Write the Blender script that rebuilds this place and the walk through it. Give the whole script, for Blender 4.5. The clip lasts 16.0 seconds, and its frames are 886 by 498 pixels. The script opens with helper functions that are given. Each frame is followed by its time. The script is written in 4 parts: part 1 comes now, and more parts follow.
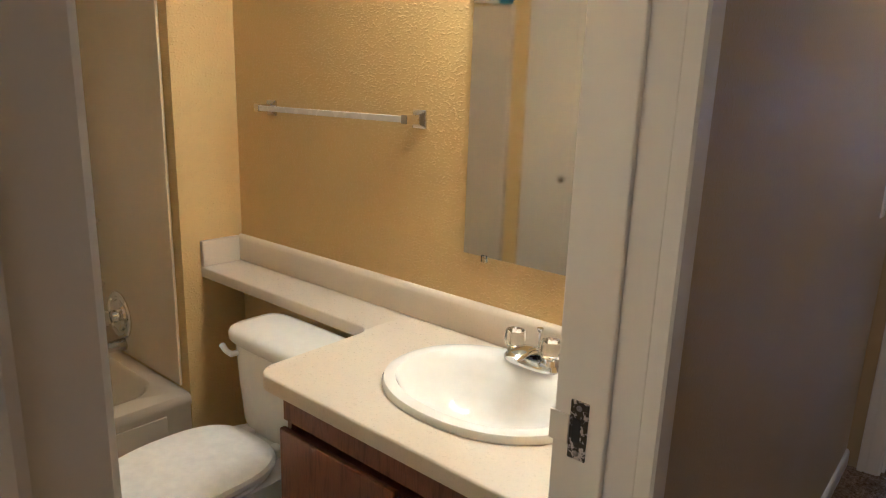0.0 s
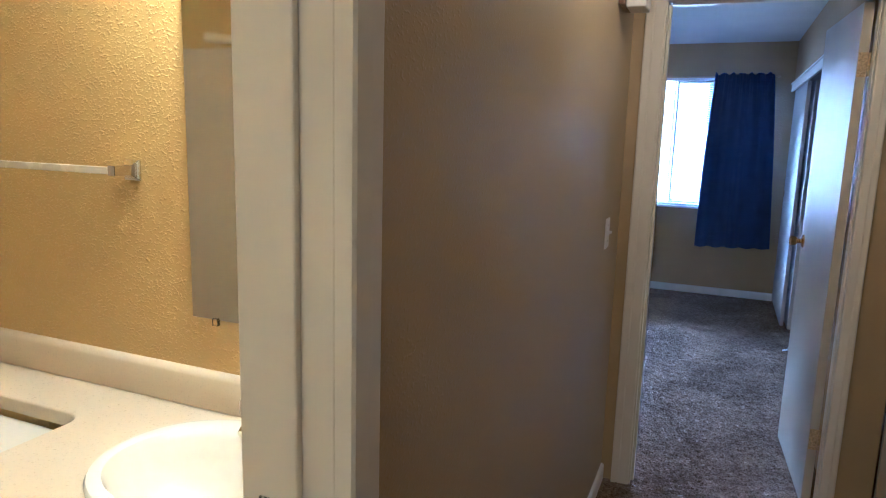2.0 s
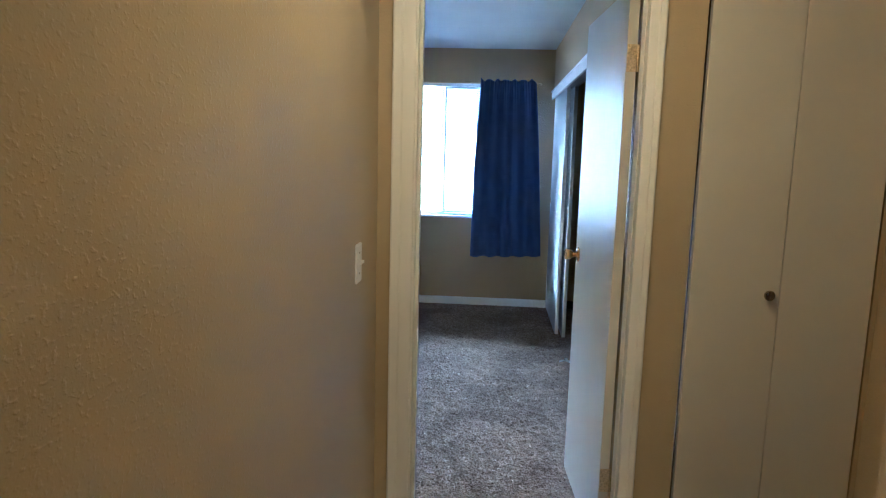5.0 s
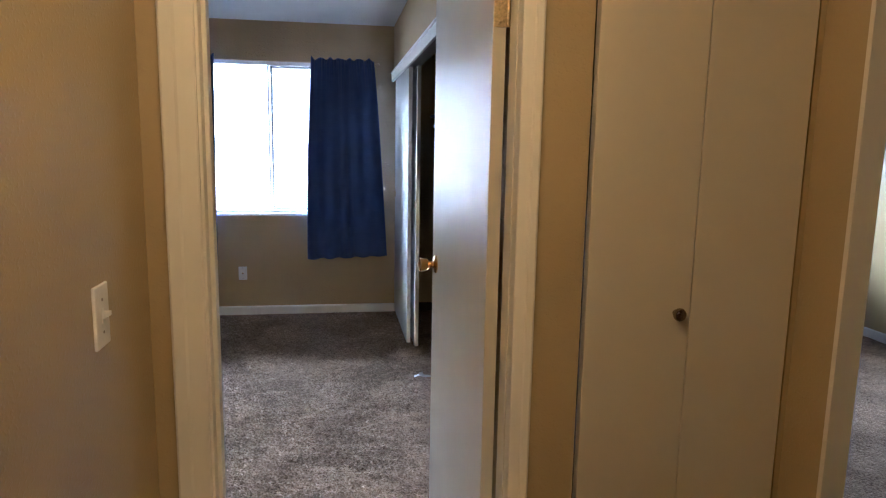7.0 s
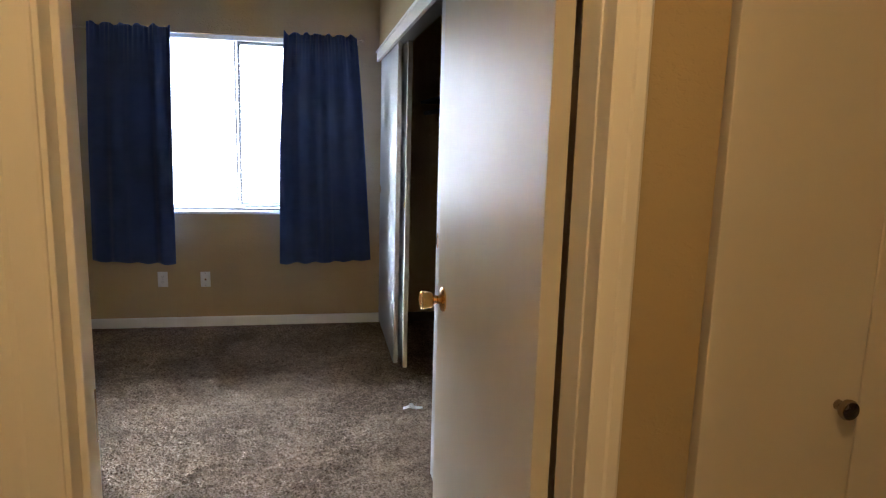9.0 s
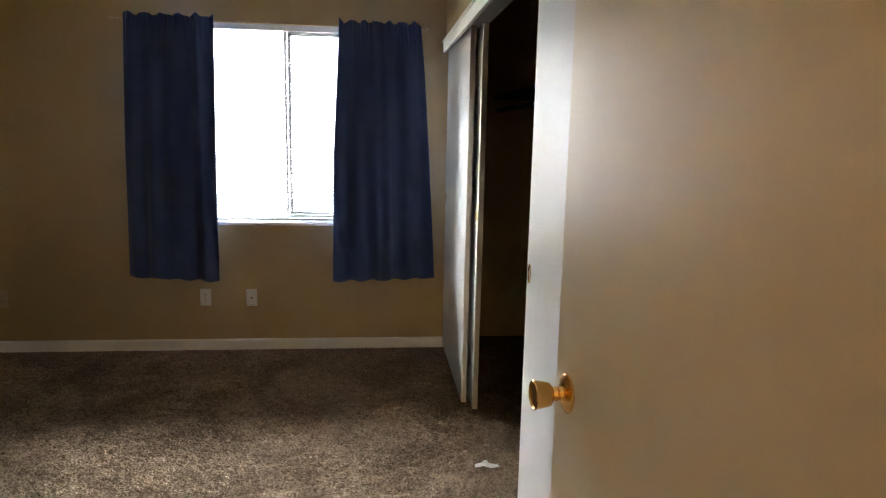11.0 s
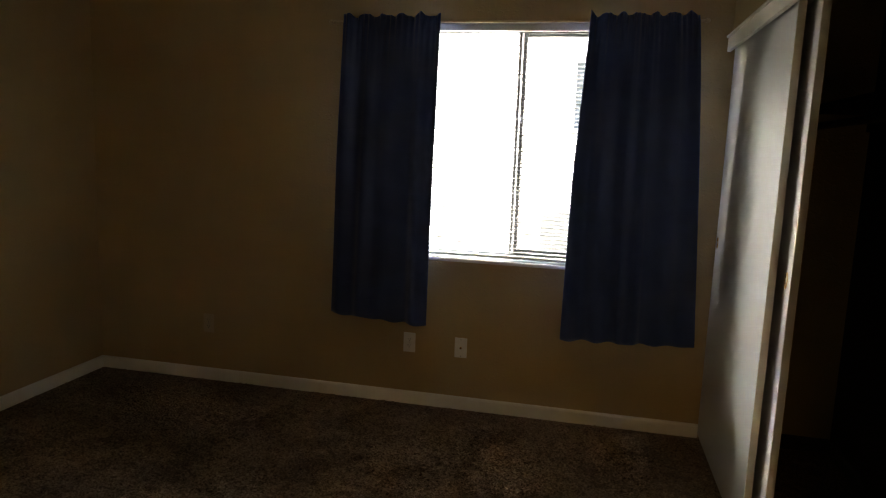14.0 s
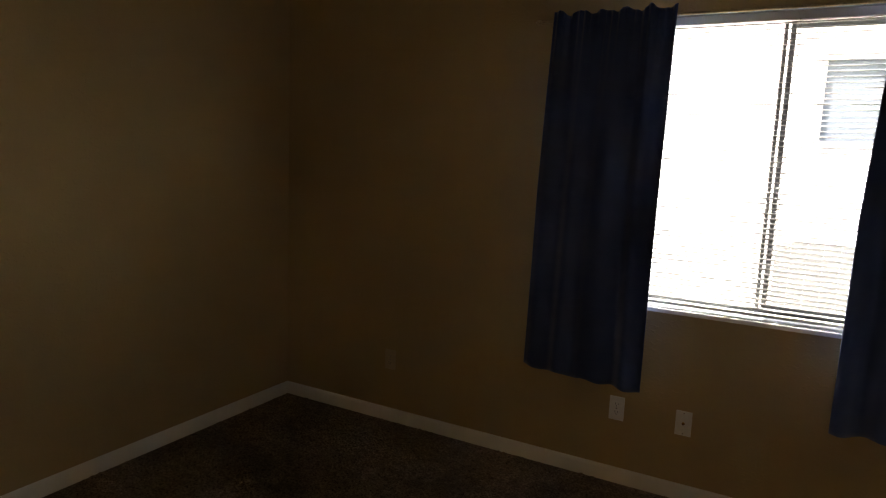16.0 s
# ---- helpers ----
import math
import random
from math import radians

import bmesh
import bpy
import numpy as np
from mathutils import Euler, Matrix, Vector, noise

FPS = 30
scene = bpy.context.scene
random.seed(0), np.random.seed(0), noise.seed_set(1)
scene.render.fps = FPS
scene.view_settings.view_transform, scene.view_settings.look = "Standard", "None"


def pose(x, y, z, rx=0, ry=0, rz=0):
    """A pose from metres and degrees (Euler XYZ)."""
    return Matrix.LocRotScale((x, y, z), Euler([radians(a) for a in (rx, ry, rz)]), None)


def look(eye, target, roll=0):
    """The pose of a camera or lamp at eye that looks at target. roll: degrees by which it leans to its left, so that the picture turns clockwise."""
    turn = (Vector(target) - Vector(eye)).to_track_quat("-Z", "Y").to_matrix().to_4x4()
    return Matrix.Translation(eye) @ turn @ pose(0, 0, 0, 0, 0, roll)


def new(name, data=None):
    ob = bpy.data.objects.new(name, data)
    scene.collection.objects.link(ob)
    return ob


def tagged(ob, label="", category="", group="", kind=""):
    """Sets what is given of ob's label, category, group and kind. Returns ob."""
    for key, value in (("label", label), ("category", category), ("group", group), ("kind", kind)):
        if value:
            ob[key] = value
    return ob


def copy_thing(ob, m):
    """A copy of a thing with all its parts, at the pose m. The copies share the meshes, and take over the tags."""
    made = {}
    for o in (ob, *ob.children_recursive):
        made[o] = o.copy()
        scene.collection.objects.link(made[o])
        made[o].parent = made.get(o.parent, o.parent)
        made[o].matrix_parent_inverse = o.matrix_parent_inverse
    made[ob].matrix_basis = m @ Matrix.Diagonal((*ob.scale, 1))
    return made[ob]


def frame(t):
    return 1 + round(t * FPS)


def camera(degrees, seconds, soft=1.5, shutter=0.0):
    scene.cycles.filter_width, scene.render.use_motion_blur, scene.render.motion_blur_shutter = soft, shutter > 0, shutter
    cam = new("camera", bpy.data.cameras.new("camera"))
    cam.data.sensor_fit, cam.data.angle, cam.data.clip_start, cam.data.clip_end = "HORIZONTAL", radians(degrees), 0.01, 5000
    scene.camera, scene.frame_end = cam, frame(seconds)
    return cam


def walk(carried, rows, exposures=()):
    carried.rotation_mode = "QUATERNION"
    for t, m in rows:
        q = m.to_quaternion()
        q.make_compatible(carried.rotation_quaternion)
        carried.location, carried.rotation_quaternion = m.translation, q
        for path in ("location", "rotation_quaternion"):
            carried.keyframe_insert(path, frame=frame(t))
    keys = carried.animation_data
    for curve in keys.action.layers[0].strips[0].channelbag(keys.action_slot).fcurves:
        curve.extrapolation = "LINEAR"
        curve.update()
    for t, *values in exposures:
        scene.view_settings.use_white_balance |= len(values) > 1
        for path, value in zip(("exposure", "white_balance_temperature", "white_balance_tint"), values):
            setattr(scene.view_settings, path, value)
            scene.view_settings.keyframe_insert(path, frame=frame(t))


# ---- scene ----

# ================= camera and walk =================
cam = camera(67.4, 16.0, soft=1.15)
PATH = [
    (0, (0.241, 0.859, 1.498), (-1.014, 2.341, 1.021), 1.9),
    (0.5, (0.278, 0.876, 1.499), (-0.872, 2.452, 1.056), 1.7),
    (1, (0.306, 0.896, 1.5), (-0.718, 2.567, 1.1), 1.7),
    (1.5, (0.306, 0.962, 1.502), (-0.583, 2.717, 1.137), 1.6),
    (2, (0.313, 1.033, 1.515), (-0.443, 2.853, 1.174), 1.6),
    (2.5, (0.312, 1.124, 1.514), (-0.322, 2.993, 1.192), 1.6),
    (3, (0.296, 1.213, 1.504), (-0.22, 3.121, 1.201), 1.7),
    (3.5, (0.283, 1.28, 1.508), (-0.131, 3.214, 1.216), 1.7),
    (4, (0.296, 1.414, 1.497), (-0.033, 3.366, 1.209), 1.8),
    (6.5, (0.33, 2.14, 1.49), (0.531, 4.106, 1.182), 0.9),
    (7, (0.346, 2.33, 1.478), (0.666, 4.279, 1.166), 1.0),
    (7.5, (0.36, 2.507, 1.479), (0.738, 4.445, 1.158), 1.0),
    (8, (0.379, 2.696, 1.473), (0.773, 4.629, 1.143), 0.6),
    (8.2, (0.369, 2.771, 1.475), (0.767, 4.702, 1.14), 1.1),
    (10.3, (0.412, 3.383, 1.467), (0.705, 5.331, 1.123), 1.3),
    (10.5, (0.416, 3.468, 1.462), (0.679, 5.421, 1.119), 1.2),
    (11, (0.384, 3.64, 1.469), (0.59, 5.6, 1.128), 1.2),
    (11.5, (0.376, 3.786, 1.454), (0.531, 5.752, 1.123), 1.3),
    (12, (0.383, 3.942, 1.446), (0.479, 5.914, 1.127), 1.5),
    (12.5, (0.387, 4.102, 1.449), (0.36, 6.076, 1.127), 1.5),
    (13, (0.374, 4.244, 1.450), (0.178, 6.207, 1.137), 1.8),
    (13.5, (0.333, 4.389, 1.427), (0.006, 6.341, 1.139), 2.1),
    (14, (0.209, 4.513, 1.454), (-0.206, 6.448, 1.163), 2.2),
    (14.5, (0.137, 4.618, 1.464), (-0.376, 6.53, 1.176), 2.3),
    (15, (0.122, 4.812, 1.456), (-0.548, 6.677, 1.189), 2.5),
    (15.5, (0.073, 4.912, 1.465), (-0.747, 6.716, 1.201), 2.5),
    (16, (-0.028, 5.065, 1.52), (-0.986, 6.797, 1.232), 2.3),
]
EXPOSURES = [
    (0.0, 4.35, 3980, 20), (1.0, 4.4, 3880, 17), (2.0, 4.7, 3900, 15), (3.0, 5.1, 3970, 14), (4.2, 5.35, 3850, 0),
    (6.5, 5.05, 4850, 14), (7.0, 5.05, 5000, 14), (8.2, 5.05, 5300, 14), (10.3, 4.85, 6450, 12), (11.5, 4.75, 7200, 12),
    (12.5, 4.35, 8000, 11), (13.5, 3.85, 8300, 11), (14.5, 3.55, 8300, 12), (16.0, 3.45, 8500, 15),
]
walk(cam, [(t, look(eye, target, roll)) for t, eye, target, roll in PATH], EXPOSURES)

# ================= world and light =================
SUN_EL, SUN_AZ = 52.0, 205.0          # degrees; azimuth from +y, clockwise
world = bpy.data.worlds.new("world")
scene.world = world
world.use_nodes = True
wn = world.node_tree.nodes
sky = wn.new("ShaderNodeTexSky")
sky.sky_type = "NISHITA"
sky.sun_disc = False
sky.sun_elevation = radians(SUN_EL)
sky.sun_rotation = radians(SUN_AZ)
wn["Background"].inputs["Strength"].default_value = 0.10
world.node_tree.links.new(sky.outputs["Color"], wn["Background"].inputs["Color"])

sun = new("sun", bpy.data.lights.new("sun", "SUN"))
sun.data.energy = 5.0
sun.data.angle = radians(0.5)
sun.data.color = (1.0, 0.97, 0.93)
_az, _el = radians(SUN_AZ), radians(SUN_EL)
SUN_FROM = Vector((math.sin(_az) * math.cos(_el), math.cos(_az) * math.cos(_el), math.sin(_el)))
sun.matrix_world = look(SUN_FROM * 40, (0, 0, 0))

# unseen area lamp added at the neighbouring eaves as extra sky light for the windows
sky_fill = new("sky_fill", bpy.data.lights.new("sky_fill", "AREA"))
sky_fill.data.shape, sky_fill.data.size, sky_fill.data.size_y = "RECTANGLE", 17.0, 1.6
sky_fill.data.energy = 690.0
sky_fill.data.color = (0.83, 0.92, 1.0)
sky_fill.matrix_world = look((-1.95, 13.3, 4.35), (-1.95, 8.0, 1.6))

# ================= materials =================
def node_mat(name):
    m = bpy.data.materials.new(name)
    m.use_nodes = True
    nt = m.node_tree
    return m, nt, nt.nodes["Principled BSDF"]


def link(nt, a, b):
    nt.links.new(a, b)


def noise_node(nt, coord, scale, detail=3.0, rough=0.5, dist=0.0):
    n = nt.nodes.new("ShaderNodeTexNoise")
    n.inputs["Scale"].default_value = scale
    n.inputs["Detail"].default_value = detail
    n.inputs["Roughness"].default_value = rough
    n.inputs["Distortion"].default_value = dist
    link(nt, coord, n.inputs["Vector"])
    return n


def ramp(nt, fac, stops):
    r = nt.nodes.new("ShaderNodeValToRGB")
    el = r.color_ramp.elements
    while len(el) < len(stops):
        el.new(0.5)
    for e, (p, c) in zip(el, stops):
        e.position = p
        e.color = (*c, 1.0) if len(c) == 3 else c
    link(nt, fac, r.inputs["Fac"])
    return r


def bump(nt, height, strength, distance, normal=None):
    b = nt.nodes.new("ShaderNodeBump")
    b.inputs["Strength"].default_value = strength
    b.inputs["Distance"].default_value = distance
    link(nt, height, b.inputs["Height"])
    if normal is not None:
        link(nt, normal, b.inputs["Normal"])
    return b


def position(nt):
    return nt.nodes.new("ShaderNodeNewGeometry").outputs["Position"]


def shade(c, k):
    return tuple(min(1.0, v * k) for v in c)


def textured_paint(name, rgb, rough, peel=0.004, scale=55.0, spec=0.5):
    """Rolled wall paint over a sprayed drywall texture."""
    m, nt, p = node_mat(name)
    pos = position(nt)
    big = noise_node(nt, pos, 1.3, 4.0, 0.6)
    col = ramp(nt, big.outputs["Fac"], [(0.3, shade(rgb, 0.93)), (0.7, shade(rgb, 1.05))])
    link(nt, col.outputs["Color"], p.inputs["Base Color"])
    mp = nt.nodes.new("ShaderNodeMapping")
    mp.inputs["Scale"].default_value = (1.0, 1.0, 1.5)
    link(nt, pos, mp.inputs["Vector"])
    blobs = noise_node(nt, mp.outputs["Vector"], scale, 2.0, 0.45, 0.15)
    cut = ramp(nt, blobs.outputs["Fac"], [(0.50, (0, 0, 0)), (0.78, (1, 1, 1))])
    cut.color_ramp.interpolation = "EASE"
    fine = noise_node(nt, pos, 260.0, 2.0, 0.5)
    b1 = bump(nt, fine.outputs["Fac"], 0.25, 0.0012)
    b2 = bump(nt, cut.outputs["Color"], 0.75, peel, b1.outputs["Normal"])
    link(nt, b2.outputs["Normal"], p.inputs["Normal"])
    rr = ramp(nt, big.outputs["Fac"], [(0.3, (rough - 0.05,) * 3), (0.7, (rough + 0.07,) * 3)])
    link(nt, rr.outputs["Color"], p.inputs["Roughness"])
    p.inputs["Specular IOR Level"].default_value = spec
    return m


def smooth_paint(name, rgb, rough=0.4, brush=0.0006, grime=0.06, stretch=(1, 1, 1), spec=0.5):
    """Enamel on wood or hardboard: faint brush marks, scuffs and dirt."""
    m, nt, p = node_mat(name)
    pos = position(nt)
    mp = nt.nodes.new("ShaderNodeMapping")
    mp.inputs["Scale"].default_value = stretch
    link(nt, pos, mp.inputs["Vector"])
    big = noise_node(nt, pos, 2.1, 5.0, 0.62)
    col = ramp(nt, big.outputs["Fac"], [(0.28, shade(rgb, 1 - grime)), (0.6, rgb), (0.8, shade(rgb, 1.03))])
    scuff = noise_node(nt, pos, 31.0, 6.0, 0.75, 0.3)
    sc = ramp(nt, scuff.outputs["Fac"], [(0.66, (0, 0, 0)), (0.80, (1, 1, 1))])
    mix = nt.nodes.new("ShaderNodeMix")
    mix.data_type = "RGBA"
    mul = nt.nodes.new("ShaderNodeMath")
    mul.operation = "MULTIPLY"
    mul.inputs[1].default_value = 0.015
    link(nt, sc.outputs["Color"], mul.inputs[0])
    link(nt, mul.outputs[0], mix.inputs["Factor"])
    link(nt, col.outputs["Color"], mix.inputs[6])
    mix.inputs[7].default_value = (*shade(rgb, 0.55), 1)
    link(nt, mix.outputs[2], p.inputs["Base Color"])
    fine = noise_node(nt, mp.outputs["Vector"], 60.0, 4.0, 0.6)
    b = bump(nt, fine.outputs["Fac"], 0.5, brush)
    link(nt, b.outputs["Normal"], p.inputs["Normal"])
    rr = ramp(nt, big.outputs["Fac"], [(0.3, (rough + 0.03,) * 3), (0.7, (rough - 0.02,) * 3)])
    link(nt, rr.outputs["Color"], p.inputs["Roughness"])
    p.inputs["Specular IOR Level"].default_value = spec
    return m


def plain(name, rgb, rough=0.5, metal=0.0, var=0.06, scale=30.0):
    m, nt, p = node_mat(name)
    pos = position(nt)
    n = noise_node(nt, pos, scale, 4.0, 0.6)
    col = ramp(nt, n.outputs["Fac"], [(0.3, shade(rgb, 1 - var)), (0.7, shade(rgb, 1 + var))])
    link(nt, col.outputs["Color"], p.inputs["Base Color"])
    rr = ramp(nt, n.outputs["Fac"], [(0.3, (max(0.02, rough - 0.04),) * 3), (0.7, (rough + 0.06,) * 3)])
    link(nt, rr.outputs["Color"], p.inputs["Roughness"])
    p.inputs["Metallic"].default_value = metal
    return m


def carpet_material():
    m, nt, p = node_mat("carpet_pile")
    pos = position(nt)
    tuft = nt.nodes.new("ShaderNodeTexVoronoi")
    tuft.inputs["Scale"].default_value = 82.0
    link(nt, pos, tuft.inputs["Vector"])
    speck = noise_node(nt, pos, 88.0, 4.0, 0.72)
    clump = noise_node(nt, pos, 21.0, 4.0, 0.65)
    wear = noise_node(nt, pos, 2.3, 5.0, 0.62, 0.8)
    base = ramp(nt, speck.outputs["Fac"], [(0.34, (0.085, 0.056, 0.034)), (0.49, (0.215, 0.150, 0.098)), (0.66, (0.34, 0.255, 0.182))])
    mid = ramp(nt, clump.outputs["Fac"], [(0.35, (0.80, 0.79, 0.78)), (0.62, (1.16, 1.16, 1.15))])
    wr = ramp(nt, wear.outputs["Fac"], [(0.38, (0.78, 0.77, 0.75)), (0.50, (1.0, 1.0, 1.0)), (0.62, (1.22, 1.22, 1.23))])
    col = base.outputs["Color"]
    for other in (mid, wr):
        mul = nt.nodes.new("ShaderNodeMix")
        mul.data_type, mul.blend_type = "RGBA", "MULTIPLY"
        mul.inputs["Factor"].default_value = 1.0
        link(nt, col, mul.inputs[6])
        link(nt, other.outputs["Color"], mul.inputs[7])
        col = mul.outputs[2]
    link(nt, col, p.inputs["Base Color"])
    b1 = bump(nt, tuft.outputs["Distance"], 0.7, 0.008)
    b2 = bump(nt, speck.outputs["Fac"], 0.9, 0.008, b1.outputs["Normal"])
    link(nt, b2.outputs["Normal"], p.inputs["Normal"])
    p.inputs["Roughness"].default_value = 0.95
    p.inputs["Specular IOR Level"].default_value = 0.1
    return m


def fabric_material(name, rgb):
    m, nt, p = node_mat(name)
    pos = position(nt)
    big = noise_node(nt, pos, 5.0, 4.0, 0.6)
    col = ramp(nt, big.outputs["Fac"], [(0.3, shade(rgb, 0.88)), (0.7, shade(rgb, 1.12))])
    link(nt, col.outputs["Color"], p.inputs["Base Color"])
    weave = noise_node(nt, pos, 700.0, 2.0, 0.6)
    crease = noise_node(nt, pos, 9.0, 3.0, 0.5)
    b1 = bump(nt, weave.outputs["Fac"], 0.3, 0.0005)
    b2 = bump(nt, crease.outputs["Fac"], 0.35, 0.006, b1.outputs["Normal"])
    link(nt, b2.outputs["Normal"], p.inputs["Normal"])
    p.inputs["Roughness"].default_value = 0.8
    p.inputs["Sheen Weight"].default_value = 0.3
    p.inputs["Specular IOR Level"].default_value = 0.2
    return m


def wood_material(name, dark, light, scale=1.0):
    m, nt, p = node_mat(name)
    pos = position(nt)
    mp = nt.nodes.new("ShaderNodeMapping")
    mp.inputs["Scale"].default_value = (14 * scale, 14 * scale, 1.3 * scale)
    link(nt, pos, mp.inputs["Vector"])
    n = noise_node(nt, mp.outputs["Vector"], 2.2, 5.0, 0.6, 1.3)
    fine = noise_node(nt, mp.outputs["Vector"], 16.0, 4.0, 0.7)
    add = nt.nodes.new("ShaderNodeMath")
    add.operation = "MULTIPLY_ADD"
    add.inputs[1].default_value = 0.45
    link(nt, fine.outputs["Fac"], add.inputs[0])
    link(nt, n.outputs["Fac"], add.inputs[2])
    col = ramp(nt, add.outputs[0], [(0.5, dark), (0.72, light), (0.95, shade(dark, 0.8))])
    link(nt, col.outputs["Color"], p.inputs["Base Color"])
    b = bump(nt, fine.outputs["Fac"], 0.3, 0.0008)
    link(nt, b.outputs["Normal"], p.inputs["Normal"])
    p.inputs["Roughness"].default_value = 0.38
    return m


def popcorn_material():
    m, nt, p = node_mat("popcorn_ceiling")
    pos = position(nt)
    n = noise_node(nt, pos, 70.0, 3.0, 0.7)
    v = nt.nodes.new("ShaderNodeTexVoronoi")
    v.inputs["Scale"].default_value = 95.0
    link(nt, pos, v.inputs["Vector"])
    big = noise_node(nt, pos, 1.6, 3.0)
    col = ramp(nt, big.outputs["Fac"], [(0.3, (0.70, 0.70, 0.68)), (0.7, (0.78, 0.78, 0.76))])
    link(nt, col.outputs["Color"], p.inputs["Base Color"])
    b1 = bump(nt, v.outputs["Distance"], 0.8, 0.006)
    b2 = bump(nt, n.outputs["Fac"], 0.9, 0.008, b1.outputs["Normal"])
    link(nt, b2.outputs["Normal"], p.inputs["Normal"])
    p.inputs["Roughness"].default_value = 0.9
    return m


def glow(name, rgb, strength):
    m, nt, p = node_mat(name)
    p.inputs["Base Color"].default_value = (0.9, 0.88, 0.82, 1)
    p.inputs["Roughness"].default_value = 0.3
    p.inputs["Emission Color"].default_value = (*rgb, 1)
    p.inputs["Emission Strength"].default_value = strength
    return m


def glass(name, rgb=(1, 1, 1), rough=0.0, ior=1.45):
    m, nt, p = node_mat(name)
    p.inputs["Base Color"].default_value = (*rgb, 1)
    p.inputs["Transmission Weight"].default_value = 1.0
    p.inputs["Roughness"].default_value = rough
    p.inputs["IOR"].default_value = ior
    return m


PAINT_TAN = textured_paint("tan_wall_paint", (0.45, 0.342, 0.168), 0.34, 0.0007, 95.0, 0.7)
PAINT_ROOM = textured_paint("bedroom_wall_paint", (0.48, 0.342, 0.165), 0.62, 0.002, 60.0, 0.3)
PAINT_BATH = textured_paint("yellow_bath_paint", (0.63, 0.445, 0.13), 0.42, 0.0027, 105.0)
# closet interior: its deep shade is put into this near-black base colour
PAINT_SHADED = textured_paint("shaded_closet_paint", (0.05, 0.036, 0.025), 0.7, 0.002, 60.0, 0.2)
TRIM = smooth_paint("white_trim_enamel", (0.80, 0.745, 0.62), 0.34, 0.0001, 0.03, (1, 1, 0.15))
BASE_WHITE = smooth_paint("white_baseboard_enamel", (0.88, 0.86, 0.80), 0.38, 0.0005, 0.06)
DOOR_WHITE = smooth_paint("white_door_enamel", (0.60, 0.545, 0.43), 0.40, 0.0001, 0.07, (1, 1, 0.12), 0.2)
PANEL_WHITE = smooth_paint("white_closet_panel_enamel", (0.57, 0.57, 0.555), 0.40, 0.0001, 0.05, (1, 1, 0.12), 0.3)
PANEL_EDGE = smooth_paint("worn_panel_edge_paint", (0.72, 0.67, 0.58), 0.5, 0.0006, 0.14)
CARPET = carpet_material()
CEILING = popcorn_material()
CURTAIN = fabric_material("navy_curtain_cloth", (0.042, 0.070, 0.185))
BRASS = plain("polished_brass", (0.80, 0.50, 0.17), 0.16, 1.0, 0.05)
OLD_BRASS = plain("paint_spotted_brass", (0.62, 0.48, 0.27), 0.38, 1.0, 0.3, 160.0)
BRONZE = plain("dark_bronze_metal", (0.16, 0.11, 0.07), 0.45, 0.7)
CHROME = plain("polished_chrome", (0.66, 0.655, 0.65), 0.10, 1.0, 0.03)
DULL_STEEL = plain("worn_steel", (0.35, 0.32, 0.28), 0.42, 1.0, 0.35, 220.0)
def chipped_material():
    """Dark plate steel under flaking cream paint."""
    m, nt, p = node_mat("paint_chipped_steel")
    n = noise_node(nt, position(nt), 95.0, 5.0, 0.7, 0.5)
    col = ramp(nt, n.outputs["Fac"], [(0.53, (0.035, 0.027, 0.020)), (0.57, (0.62, 0.55, 0.44))])
    link(nt, col.outputs["Color"], p.inputs["Base Color"])
    b = bump(nt, col.outputs["Color"], 0.6, 0.0008)
    link(nt, b.outputs["Normal"], p.inputs["Normal"])
    p.inputs["Roughness"].default_value = 0.42
    return m


CHIPPED = chipped_material()
WHITE_PLASTIC = plain("white_plastic", (0.86, 0.84, 0.79), 0.35)
TAN_PLASTIC = plain("tan_painted_plastic", (0.52, 0.40, 0.24), 0.5)
SLOT_DARK = plain("dark_slot", (0.02, 0.02, 0.02), 0.6)
# white slat enamel with its backlit shade put into the colour
BLIND_SHADED = plain("shaded_blind_enamel", (0.13, 0.13, 0.135), 0.4)
ALUMINIUM = plain("dull_window_aluminium", (0.11, 0.12, 0.13), 0.45, 0.3)
PORCELAIN = plain("white_porcelain", (0.84, 0.82, 0.77), 0.10, 0.0, 0.02)
FIBREGLASS = plain("ivory_tub_fibreglass", (0.62, 0.53, 0.37), 0.22, 0.0, 0.03, 3.0)
LAMINATE = plain("cream_speckled_laminate", (0.69, 0.60, 0.455), 0.30, 0.0, 0.025, 160.0)
OAK_RED = wood_material("red_brown_oak", (0.10, 0.034, 0.014), (0.22, 0.088, 0.037))
VINYL = plain("beige_vinyl_floor", (0.42, 0.35, 0.26), 0.4, 0.0, 0.12, 9.0)
ACRYLIC = glass("clear_acrylic", (0.98, 0.97, 0.94), 0.10, 1.40)
PANE = glass("window_glass", (0.97, 0.99, 0.98), 0.0, 1.01)
MIRROR = plain("silvered_mirror", (0.88, 0.89, 0.88), 0.015, 1.0, 0.01)
BAR_CLEAR = plain("frosted_towel_bar", (0.74, 0.69, 0.61), 0.25, 0.0, 0.03)
PAPER = plain("white_paper", (0.84, 0.84, 0.83), 0.7)
BLUE_PLASTIC = plain("teal_plastic", (0.01, 0.15, 0.26), 0.35)
TUBE_CREAM = plain("cream_cardboard", (0.80, 0.71, 0.52), 0.6)
STUCCO = textured_paint("white_house_siding", (0.50, 0.515, 0.53), 0.8, 0.003, 25.0, 0.2)
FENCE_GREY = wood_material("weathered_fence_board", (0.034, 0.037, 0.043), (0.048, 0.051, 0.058))
